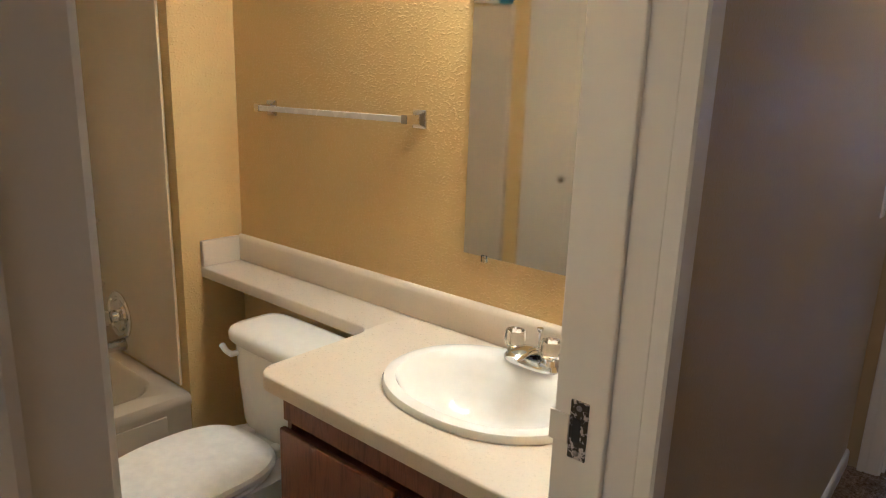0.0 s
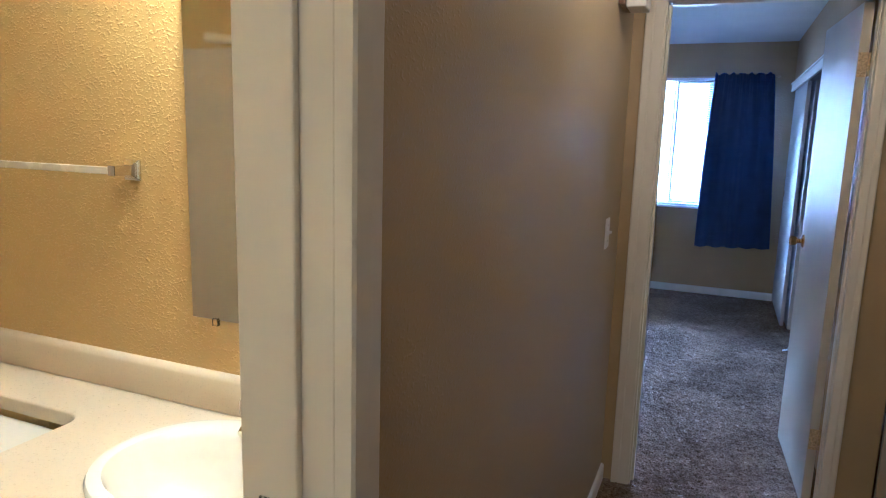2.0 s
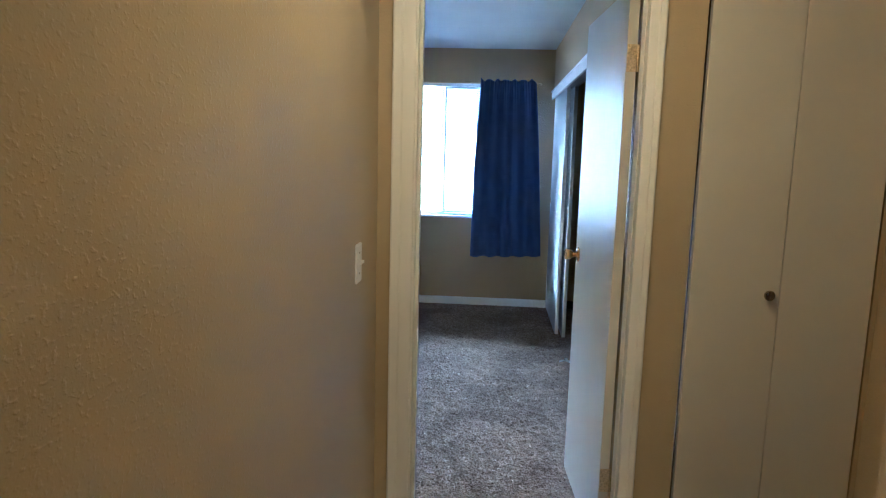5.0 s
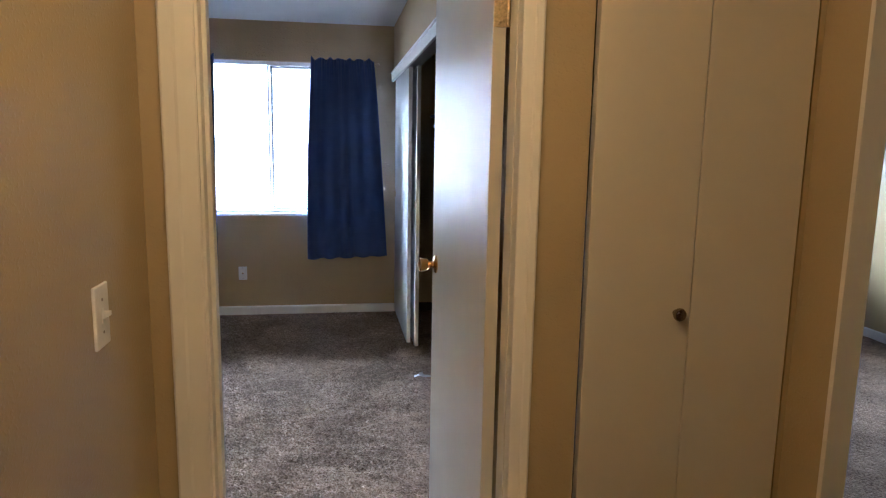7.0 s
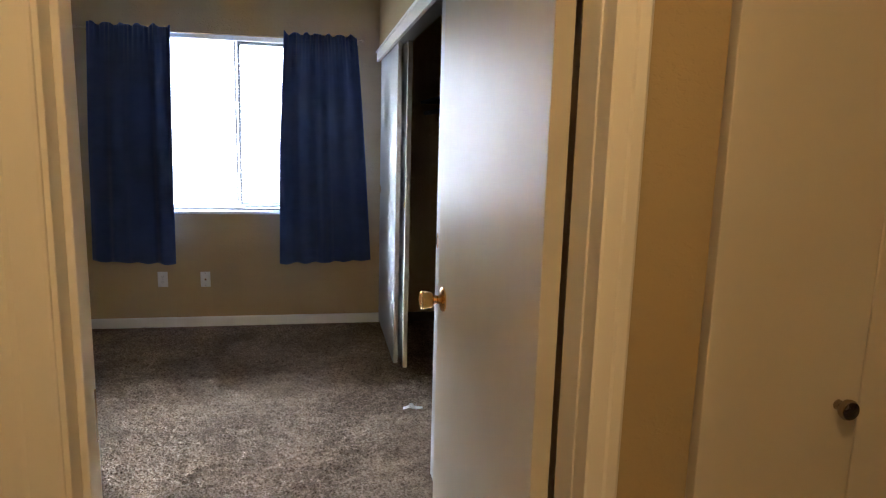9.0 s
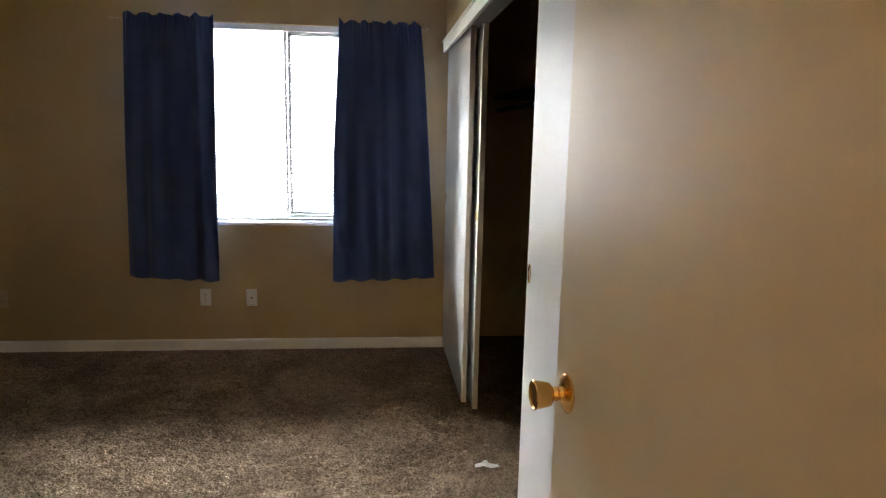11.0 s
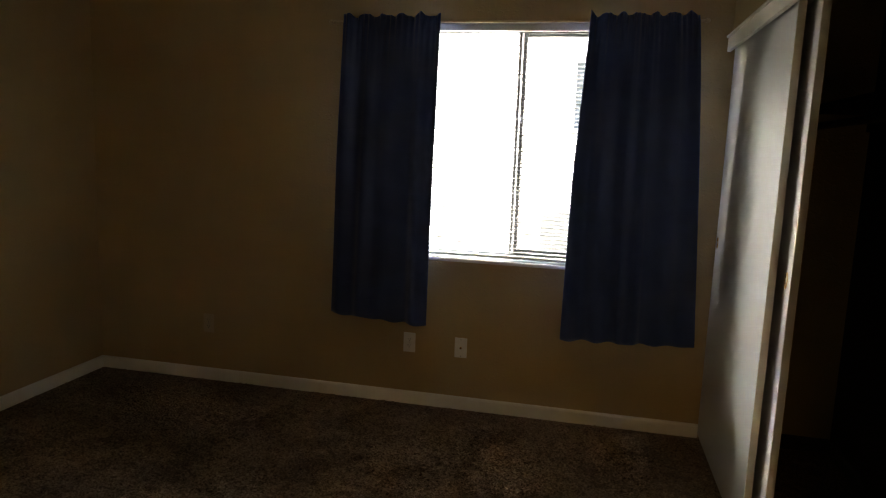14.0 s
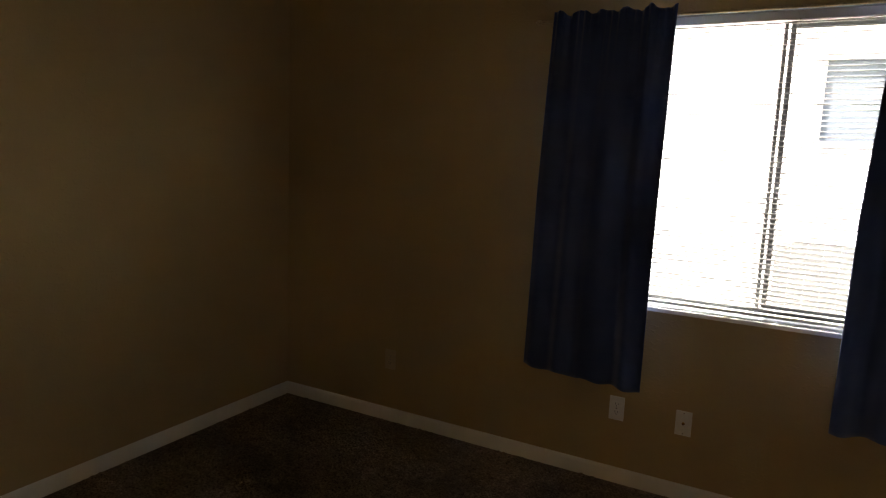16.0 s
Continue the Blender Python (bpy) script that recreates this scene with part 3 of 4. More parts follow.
# ================= sliding closet =================
closet = thing("closet_track_fascia", (0.84, 6.4, 2.0), "white painted board hiding the sliding-door track", "closet trim", kind="structure")
part("fascia", box(0.826, 0.844, 4.72, 8.088, 1.988, 2.052, 0.002), BASE_WHITE, closet)
part("cap", box(0.818, 0.844, 4.72, 8.088, 2.0525, 2.064, 0.002), BASE_WHITE, closet)
part("track", box(0.856, 0.944, 4.73, 8.085, 2.010, 2.033, 0.001), DULL_STEEL, closet)


def sliding_panel(x0, y0, y1, pulls, label):
    p = thing("sliding_closet_door", (x0, (y0 + y1) / 2, 0), label, "closet door", "sliding closet doors")
    x1 = x0 + 0.028
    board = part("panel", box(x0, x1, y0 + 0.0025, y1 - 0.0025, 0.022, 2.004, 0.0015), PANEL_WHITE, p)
    part("edge_band", box(x0 + 0.001, x1 - 0.001, y0, y0 + 0.0022, 0.023, 2.003), PANEL_EDGE, p, "worn brownish board edge")
    part("edge_band", box(x0 + 0.001, x1 - 0.001, y1 - 0.0022, y1, 0.023, 2.003), PANEL_EDGE, p, "worn brownish board edge")
    for yp in pulls:
        b = bmesh.new()
        rings = []
        for r, d in ((1.0, 0.0), (1.0, -0.0022), (0.84, -0.0030), (0.76, -0.0012), (0.55, 0.0005)):
            rings.append([(x0 + d, yp + r * 0.0165 * math.cos(t * math.pi / 12), 1.052 + r * 0.030 * math.sin(t * math.pi / 12)) for t in range(24)])
        loft(b, rings)
        part("finger_pull", b, BRASS, board, "oval brass finger pull", True)
    return p


sliding_panel(0.860, 7.055, 8.084, (8.035,), "white hardboard sliding closet door against the window wall")
sliding_panel(0.908, 6.960, 7.985, (7.010,), "white hardboard sliding closet door on the rear track")
sliding_panel(0.860, 4.735, 5.640, (5.603,), "white hardboard sliding closet door beside the open bedroom door")

# board, cleat and rod are darkened to carry the closet's shade
shelf = thing("closet_shelf", (1.25, 6.3, 1.7), "closet shelf with hanging rod, coloured dark for the shade", "shelf")
part("board", box(1.16, 1.499, 4.03, 8.085, 1.70, 1.718, 0.001), PAINT_SHADED, shelf)
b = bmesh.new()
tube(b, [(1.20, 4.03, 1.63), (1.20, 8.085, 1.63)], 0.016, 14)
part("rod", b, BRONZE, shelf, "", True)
part("cleat", box(1.482, 1.4995, 4.03, 8.085, 1.62, 1.699, 0.001), PAINT_SHADED, shelf)

# ================= window, blind, curtains =================
WX0, WX1, WZ0, WZ1 = -0.95, 0.57, 0.872, 2.132
win = thing("window_1", (-0.19, 8.22, WZ0), "aluminium sliding window in the bedroom wall", "window", kind="structure")
fy0, fy1 = 8.185, 8.245
part("frame", box(WX0, WX1, fy0, fy1, WZ0, WZ0 + 0.03, 0.002), ALUMINIUM, win)
part("frame", box(WX0, WX1, fy0, fy1, WZ1 - 0.03, WZ1, 0.002), ALUMINIUM, win)
part("frame", box(WX0, WX0 + 0.028, fy0, fy1, WZ0 + 0.03, WZ1 - 0.03, 0.002), ALUMINIUM, win)
part("frame", box(WX1 - 0.028, WX1, fy0, fy1, WZ0 + 0.03, WZ1 - 0.03, 0.002), ALUMINIUM, win)
part("meeting_stile", box(-0.207, -0.191, 8.214, 8.240, WZ0 + 0.03, WZ1 - 0.03, 0.001), ALUMINIUM, win)
part("meeting_stile", box(-0.181, -0.160, 8.188, 8.212, WZ0 + 0.03, WZ1 - 0.03, 0.001), ALUMINIUM, win)
part("sash_rail", box(-0.16, WX1 - 0.028, 8.188, 8.212, WZ0 + 0.03, WZ0 + 0.055, 0.001), ALUMINIUM, win)
part("sash_rail", box(-0.16, WX1 - 0.028, 8.188, 8.212, WZ1 - 0.055, WZ1 - 0.03, 0.001), ALUMINIUM, win)
pane1 = part("pane", box(WX0 + 0.028, -0.207, 8.226, 8.229, WZ0 + 0.03, WZ1 - 0.03), PANE, win)
pane2 = part("pane", box(-0.160, WX1 - 0.028, 8.198, 8.201, WZ0 + 0.055, WZ1 - 0.055), PANE, win)
pane1.visible_shadow = pane2.visible_shadow = False
part("window_sill", box(WX0 - 0.02, WX1 + 0.02, 8.070, 8.184, WZ0 - 0.020, WZ0 - 0.001, 0.004), BASE_WHITE, win)

blind = thing("window_blind", (-0.19, 8.135, 2.06), "white mini blind in the window, open slats darkened as if backlit", "blind")
part("headrail", box(WX0 + 0.006, WX1 - 0.006, 8.112, 8.150, 2.094, 2.129, 0.003), BASE_WHITE, blind)
part("bottom_rail", box(WX0 + 0.008, WX1 - 0.008, 8.122, 8.148, 0.884, 0.898, 0.003), BASE_WHITE, blind)
b = bmesh.new()
rings = []
for x in (WX0 + 0.01, (WX0 + WX1) / 2, WX1 - 0.01):
    top = [(x, 0.0125 * u, 0.0034 * (1 - u * u) + 0.0008) for u in (-1, -0.5, 0, 0.5, 1)]
    low = [(x, 0.0125 * u, 0.0034 * (1 - u * u) - 0.0008) for u in (1, 0.5, 0, -0.5, -1)]
    rings.append(top + low)
loft(b, rings)
slat0 = mesh_object("slat", b, BLIND_SHADED)
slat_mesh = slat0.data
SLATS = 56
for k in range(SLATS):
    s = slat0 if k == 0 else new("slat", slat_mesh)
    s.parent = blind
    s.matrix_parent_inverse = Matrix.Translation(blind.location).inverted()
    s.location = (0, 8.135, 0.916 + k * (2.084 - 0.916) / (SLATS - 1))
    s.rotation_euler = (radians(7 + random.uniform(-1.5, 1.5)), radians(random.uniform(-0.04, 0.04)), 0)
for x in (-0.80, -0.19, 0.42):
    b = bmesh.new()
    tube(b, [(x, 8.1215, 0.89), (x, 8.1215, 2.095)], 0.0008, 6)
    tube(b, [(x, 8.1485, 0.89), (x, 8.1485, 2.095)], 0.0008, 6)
    part("ladder_cord", b, BLIND_SHADED, blind)
b = bmesh.new()
tube(b, [(-0.155, 8.112, 1.00), (-0.150, 8.110, 1.55), (-0.146, 8.108, 2.094)], 0.0035, 8)
part("tilt_wand", b, ACRYLIC, blind)

rod = thing("curtain_rod", (-0.25, 7.98, 2.115), "thin brass curtain rod with small ball finials", "curtain rod")
b = bmesh.new()
tube(b, [(-1.175, 7.985, 2.116), (0.690, 7.985, 2.116)], 0.006, 14)
part("rod", b, OLD_BRASS, rod, "", True)
for x, s in ((-1.175, -1), (0.690, 1)):
    b = bmesh.new()
    lathe(b, [(0.004, 0.0), (0.008, 0.006 * s), (0.012, 0.016 * s), (0.010, 0.026 * s), (0.003, 0.031 * s)], (x, 7.985, 2.116), "x", 16)
    part("finial", b, OLD_BRASS, rod, "", True)
for x in (-1.135, 0.672):
    b = bmesh.new()
    tube(b, [(x, 7.985, 2.106), (x, 8.02, 2.102), (x, 8.088, 2.102)], 0.0045, 8)
    lathe(b, [(0.016, 0.0), (0.016, -0.003), (0.008, -0.005)], (x, 8.0895, 2.102), "y", 14)
    part("bracket", b, OLD_BRASS, rod)


def curtain(label, tl, tr, ml, mr, bl_, br, top, low_l, low_r, folds, phase, seed):
    """A pocket-rod panel: edges at the top, middle and hem, hem heights, number of folds."""
    rnd = random.Random(seed)
    c = thing("curtain", ((tl + tr) / 2, 7.98, low_l), label, "curtain", "navy window curtains")
    nu, nz = 150, 80
    wob = [(rnd.uniform(-0.35, 0.35), rnd.uniform(0.5, 1.3)) for _ in range(folds + 2)]
    bm = bmesh.new()
    rows = []
    for k in range(nz + 1):
        v = k / nz
        row = []
        for i in range(nu + 1):
            u = i / nu
            left = tl + (ml - tl) * min(1, v * 2) + (bl_ - ml) * max(0, v * 2 - 1)
            right = tr + (mr - tr) * min(1, v * 2) ** 0.8 + (br - mr) * max(0, v * 2 - 1)
            x = left + (right - left) * u
            f = u * folds
            j = int(f)
            sh = wob[j][0] * (1 - (f - j)) + wob[j + 1][0] * (f - j)
            am = wob[j][1] * (1 - (f - j)) + wob[j + 1][1] * (f - j)
            spread = 0.35 + 0.65 * v
            y = 7.965 - 0.015 * am * (0.7 + 0.5 * v) * math.sin(2 * math.pi * (f + sh * spread) + phase) - 0.010 * math.sin(math.pi * u) * v
            y -= 0.006 * math.sin(2 * math.pi * (f * 0.37 + 0.8 * v) + phase * 2)
            gather = math.exp(-v * 14)
            y += 0.0065 * gather * math.sin(2 * math.pi * u * folds * 4.3 + 5 * sh)
            if v < 0.06:
                y = min(y, 7.976)
            z_hem = low_l + (low_r - low_l) * u + 0.006 * math.sin(2 * math.pi * f + phase)
            z_top = top + 0.010 * math.sin(2 * math.pi * (u * folds * 1.3) + phase) * am + 0.004 * math.sin(u * 61 + seed)
            z = z_top + (z_hem - z_top) * v
            row.append(bm.verts.new((x, y, z)))
        rows.append(row)
    for r0, r1 in zip(rows, rows[1:]):
        for i in range(nu):
            bm.faces.new((r0[i], r0[i + 1], r1[i + 1], r1[i]))
    cloth = part("cloth", bm, CURTAIN, c, "", True)
    sol = cloth.modifiers.new("thickness", "SOLIDIFY")
    sol.thickness = 0.0018
    sol.offset = 0.0
    return c


curtain("navy blue cloth curtain panel hanging short of the floor, wall side", -1.112, -0.590, -1.150, -0.605, -1.170, -0.612, 2.146, 0.530, 0.500, 4, 0.4, 3)
curtain("navy blue cloth curtain panel with a bunched top, closet side", 0.165, 0.668, 0.125, 0.735, 0.115, 0.782, 2.146, 0.497, 0.520, 5, 1.7, 8)


# ================= outlets and switches =================
def wall_plate(name, x, z, kind, label, plastic=None):
    """A cover plate on the window wall."""
    plastic = plastic or WHITE_PLASTIC
    pl = thing(name, (x, 8.09, z), label, "outlet", "wall outlets")
    plate = part("plate", box(x - 0.035, x + 0.035, 8.0835, 8.0896, z - 0.0575, z + 0.0575, 0.0025), plastic, pl)
    if kind == "duplex":
        for dz in (0.0195, -0.0195):
            b = bmesh.new()
            rings = [oval(x, z + dz, 0, r * 0.0165, r * 0.0145, 20, 2.8) for r in (1.0, 0.92)]
            loft(b, [[(p[0], 8.0834 - d, p[1]) for p in ring] for ring, d in zip(rings, (0.0, 0.0018))])
            sock = part("socket", b, plastic, plate)
            b = bmesh.new()
            add_box(b, x - 0.0075, x - 0.0055, 8.0812, 8.0822, z + dz - 0.001, z + dz + 0.008)
            add_box(b, x + 0.0055, x + 0.0075, 8.0812, 8.0822, z + dz - 0.001, z + dz + 0.007)
            lathe(b, [(0.0024, 0.0), (0.0024, -0.001)], (x, 8.0822, z + dz - 0.007), "y", 10)
            part("slots", b, SLOT_DARK, plate)
    else:
        b = bmesh.new()
        lathe(b, [(0.0065, 0.0), (0.0065, -0.004), (0.0045, -0.0045), (0.0045, -0.011), (0.001, -0.0112)], (x, 8.0836, z), "y", 14)
        part("jack", b, BRASS, plate, "brass cable jack")
    for dz in (0.047, -0.047) if kind != "duplex" else (0.0,):
        b = bmesh.new()
        lathe(b, [(0.003, 0.0), (0.003, -0.0008), (0.001, -0.0012)], (x, 8.0836, z + dz), "y", 10)
        part("screw", b, DULL_STEEL, plate)
    return pl


wall_plate("wall_outlet", -0.733, 0.364, "duplex", "white duplex outlet below the window")
wall_plate("cable_outlet", -0.433, 0.361, "jack", "white plate with cable jack below the window")
wall_plate("wall_outlet", -2.008, 0.358, "duplex", "tan painted-over duplex outlet near the room corner", TAN_PLASTIC)

sw = thing("light_switch", (-0.075, 3.575, 1.162), "white toggle light switch on the hallway wall", "light switch")
plate = part("plate", box(-0.0746, -0.0680, 3.540, 3.610, 1.1045, 1.2195, 0.0028), WHITE_PLASTIC, sw)
b = box(-0.0682, -0.0665, 3.569, 3.581, 1.148, 1.176, 0.0006)
part("toggle_frame", b, WHITE_PLASTIC, plate)
b = bmesh.new()
loft(b, [[(-0.067, 3.571, 1.157), (-0.067, 3.579, 1.157), (-0.067, 3.579, 1.171), (-0.067, 3.571, 1.171)],
         [(-0.054, 3.572, 1.163), (-0.054, 3.578, 1.163), (-0.054, 3.578, 1.171), (-0.054, 3.572, 1.171)]])
part("toggle", b, WHITE_PLASTIC, plate)
for dz in (0.03, -0.03):
    b = bmesh.new()
    lathe(b, [(0.003, 0.0), (0.003, 0.0008), (0.001, 0.0012)], (-0.068, 3.575, 1.162 + dz), "x", 10)
    part("screw", b, DULL_STEEL, plate)

# door chime over the switch
sc = thing("door_chime", (-0.075, 3.57, 1.97), "white door chime box on a brown base by the doorway", "door chime")
part("base", box(-0.0745, -0.052, 3.487, 3.655, 1.974, 2.150, 0.003), BRONZE, sc, "brown chime base")
part("cover", box(-0.052, 0.017, 3.510, 3.640, 1.968, 2.158, 0.005, 3), WHITE_PLASTIC, sc)

# paper scraps on the carpet
pp = thing("paper_scrap", (0.88, 6.38, 0.0), "torn white paper scrap lying on the carpet", "litter")
b = bmesh.new()
rs = [[(0.835, 6.365, 0.004), (0.838, 6.392, 0.006)], [(0.870, 6.355, 0.016), (0.874, 6.395, 0.014)], [(0.905, 6.352, 0.007), (0.910, 6.384, 0.011)], [(0.945, 6.366, 0.005), (0.942, 6.388, 0.005)]]
loft(b, [[p[0], p[1], (p[1][0], p[1][1], p[1][2] + 0.001), (p[0][0], p[0][1], p[0][2] + 0.001)] for p in rs])
part("strip", b, PAPER, pp)
b = bmesh.new()
rs = [[(0.862, 6.392, 0.006), (0.880, 6.398, 0.010)], [(0.872, 6.372, 0.034), (0.890, 6.378, 0.030)], [(0.884, 6.350, 0.020), (0.902, 6.356, 0.014)]]
loft(b, [[p[0], p[1], (p[1][0], p[1][1], p[1][2] + 0.001), (p[0][0], p[0][1], p[0][2] + 0.001)] for p in rs])
part("strip", b, PAPER, pp)

# ================= bathroom =================
# vanity cabinet
van = thing("vanity_cabinet", (-0.63, 2.05, 0), "red-brown oak vanity cabinet under the sink", "cabinet")
part("body", box(-1.058, -0.198, 1.795, 2.33, 0.09, 0.62, 0.002), OAK_RED, van)
part("side_panel", box(-1.058, -1.042, 1.797, 2.33, 0.6205, 0.7445), OAK_RED, van)
part("toe_kick", box(-1.045, -0.2, 1.86, 2.32, 0.0, 0.09), OAK_RED, van)
part("top_rail", box(-1.060, -0.198, 1.785, 1.796, 0.655, 0.744, 0.002), OAK_RED, van)
for x0, x1, hx in ((-1.056, -0.646, -0.70), (-0.618, -0.21, -0.56)):
    dr = part("door", box(x0, x1, 1.768, 1.786, 0.115, 0.640, 0.004), OAK_RED, van)
    b = bmesh.new()
    lathe(b, [(0.007, 0), (0.006, -0.012), (0.014, -0.020), (0.012, -0.027), (0.003, -0.028)], (hx, 1.768, 0.57), "y", 16)
    part("knob", b, BRASS, dr, "", True)

# banjo counter with a shelf over the toilet tank
ct = thing("vanity_counter", (-1.1, 2.1, 0.745), "cream laminate banjo counter with backsplash", "countertop")


def arc(cx, cy, r, a0, a1, n=8):
    return [(cx + r * math.cos(radians(a0 + (a1 - a0) * i / n)), cy + r * math.sin(radians(a0 + (a1 - a0) * i / n))) for i in range(n + 1)]


front = [(-2.081, 2.150), (-1.1765, 2.150)] + arc(-1.1765, 2.095, 0.055, 90, 0)[1:]
front += arc(-1.0665, 1.795, 0.052, 180, 270) + [(-0.197, 1.743)]
SX, SY = -0.625, 2.066


def front_y(x):
    for (xa, ya), (xb, yb) in zip(front, front[1:]):
        if xa <= x <= xb:
            return ya + (yb - ya) * ((x - xa) / (xb - xa) if xb > xa else 0)
    return front[-1][1]


def slab(bm, cols):
    loft(bm, [[(x, yb, 0.745), (x, yf, 0.745), (x, yf, 0.779), (x, yf + 0.002, 0.783), (x, yf + 0.006, 0.785), (x, yb, 0.785)] for x, yf, yb in cols])


def flat_slab(bm, cols):
    loft(bm, [[(x, yb, 0.745), (x, yf, 0.745), (x, yf, 0.785), (x, yb, 0.785)] for x, yf, yb in cols])


XS = -1.1200
HA, HB = 0.252, 0.202
bm = bmesh.new()
slab(bm, [(x, y, 2.334) for x, y in front if x < XS] + [(XS, front_y(XS), 2.334)])
cuts = sorted({XS, -0.197, *[x for x, _ in front if x > XS], *[SX - HA * math.cos(math.pi * k / 24) for k in range(25)]})


def half_hole(x):
    return HB * math.sqrt(max(0.0, 1 - ((x - SX) / HA) ** 2))


slab(bm, [(x, front_y(x), SY - half_hole(x)) for x in cuts])
flat_slab(bm, [(x, SY + half_hole(x), 2.334) for x in cuts])
top = part("worktop", bm, LAMINATE, ct, "", True)
b = bmesh.new()
prof = [(2.335, 0.786), (2.316, 0.786), (2.312, 0.800), (2.312, 0.872), (2.316, 0.884), (2.325, 0.890), (2.335, 0.890)]
loft(b, [[(x, y, z) for y, z in prof] for x in (-2.081, -0.197)])
part("backsplash", b, LAMINATE, ct, "", True)
part("end_splash", box(-2.081, -2.062, 2.150, 2.311, 0.786, 0.888, 0.003), LAMINATE, ct)

# sink
sink = thing("bathroom_sink", (SX, SY, 0.79), "white oval drop-in porcelain sink", "sink")
b = bmesh.new()
A, B2 = 0.272, 0.224
prof = [(1.00, 1.00, 0.786, 0), (1.005, 1.006, 0.794, 0), (0.985, 0.985, 0.804, 0), (0.93, 0.92, 0.808, 0), (0.87, 0.80, 0.805, -0.012), (0.83, 0.74, 0.790, -0.018),
        (0.77, 0.68, 0.750, -0.02), (0.66, 0.58, 0.705, -0.02), (0.48, 0.43, 0.672, -0.018), (0.25, 0.24, 0.660, -0.012), (0.09, 0.10, 0.657, -0.01)]
loft(b, [oval(SX, SY + dy, z, A * fa, B2 * fb, 56, 2.15) for fa, fb, z, dy in prof], cap_first=False)
part("basin", b, PORCELAIN, sink, "", True)
b = bmesh.new()
lathe(b, [(0.022, 0.6575), (0.022, 0.6605), (0.016, 0.6615), (0.004, 0.659)], (SX, SY - 0.01, 0), "z", 20)
part("drain", b, CHROME, sink, "", True)

fc = thing("sink_faucet", (-0.612, 2.236, 0.806), "chrome two-handle faucet with clear acrylic knobs", "faucet")
b = bmesh.new()
FX, FY = -0.612, 2.236
loft(b, [oval(FX, FY, z, a, c, 36, 2.6) for z, a, c in ((0.804, 0.083, 0.030), (0.812, 0.083, 0.030), (0.822, 0.076, 0.025), (0.826, 0.06, 0.018))])
part("base_plate", b, CHROME, fc, "", True)
b = bmesh.new()
rings = []
for k, (y, z, w, h) in enumerate(((2.250, 0.836, 0.026, 0.014), (2.222, 0.850, 0.027, 0.014), (2.185, 0.854, 0.026, 0.012), (2.155, 0.851, 0.023, 0.010), (2.142, 0.846, 0.019, 0.008))):
    rings.append([(FX + w * math.cos(2 * math.pi * i / 18), y, z + h * math.sin(2 * math.pi * i / 18)) for i in range(18)])
loft(b, rings)
part("spout", b, CHROME, fc, "", True)
for hx in (FX - 0.055, FX + 0.055):
    b = bmesh.new()
    lathe(b, [(0.020, 0.820), (0.018, 0.832), (0.012, 0.838)], (hx, FY, 0), "z", 20)
    stem = part("handle_base", b, CHROME, fc, "", True)
    b = bmesh.new()
    rings = []
    for r, z in ((0.012, 0.8385), (0.022, 0.842), (0.0265, 0.856), (0.0265, 0.876), (0.0245, 0.885), (0.010, 0.8865)):
        rings.append([(hx + r * (1 + 0.06 * math.cos(8 * t * 2 * math.pi / 48)) * math.cos(2 * math.pi * t / 48),
                       FY + r * (1 + 0.06 * math.cos(8 * t * 2 * math.pi / 48)) * math.sin(2 * math.pi * t / 48), z) for t in range(48)])
    loft(b, rings)
    part("handle", b, ACRYLIC, stem, "clear ribbed acrylic knob", True)
b = bmesh.new()
tube(b, [(FX + 0.008, FY + 0.018, 0.824), (FX + 0.008, FY + 0.018, 0.892)], 0.003, 10)
lathe(b, [(0.004, 0.890), (0.0085, 0.896), (0.0085, 0.902), (0.003, 0.904)], (FX + 0.008, FY + 0.018, 0), "z", 14)
part("lift_rod", b, CHROME, fc, "", True)

# mirror
mr = thing("wall_mirror", (-0.57, 2.33, 1.03), "frameless plate mirror clipped over the vanity", "mirror")
part("plate", box(-0.925, -0.215, 2.3290, 2.3352, 1.030, 1.955, 0.0006), MIRROR, mr)
for x in (-0.850, -0.29):
    part("clip", box(x - 0.009, x + 0.009, 2.324, 2.3355, 1.014, 1.034, 0.002), ACRYLIC, mr, "small clear plastic clip")

# towel bar
tb = thing("towel_bar", (-1.49, 2.30, 1.40), "square frosted towel bar on chrome posts", "towel bar")
part("bar", box(-1.860, -1.126, 2.268, 2.282, 1.390, 1.409, 0.002), BAR_CLEAR, tb)
for x in (-1.846, -1.113):
    b = bmesh.new()
    loft(b, [[(x + s * w, y, 1.400 + q * w) for s, q in ((-1, -1), (1, -1), (1, 1), (-1, 1))] for w, y in ((0.027, 2.335), (0.027, 2.329), (0.021, 2.324), (0.0135, 2.316), (0.0125, 2.300), (0.0125, 2.264))])
    bmesh.ops.bevel(b, geom=list(b.edges), offset=0.0012, segments=2, affect="EDGES")
    part("post", b, CHROME, tb, "square chrome post", True)

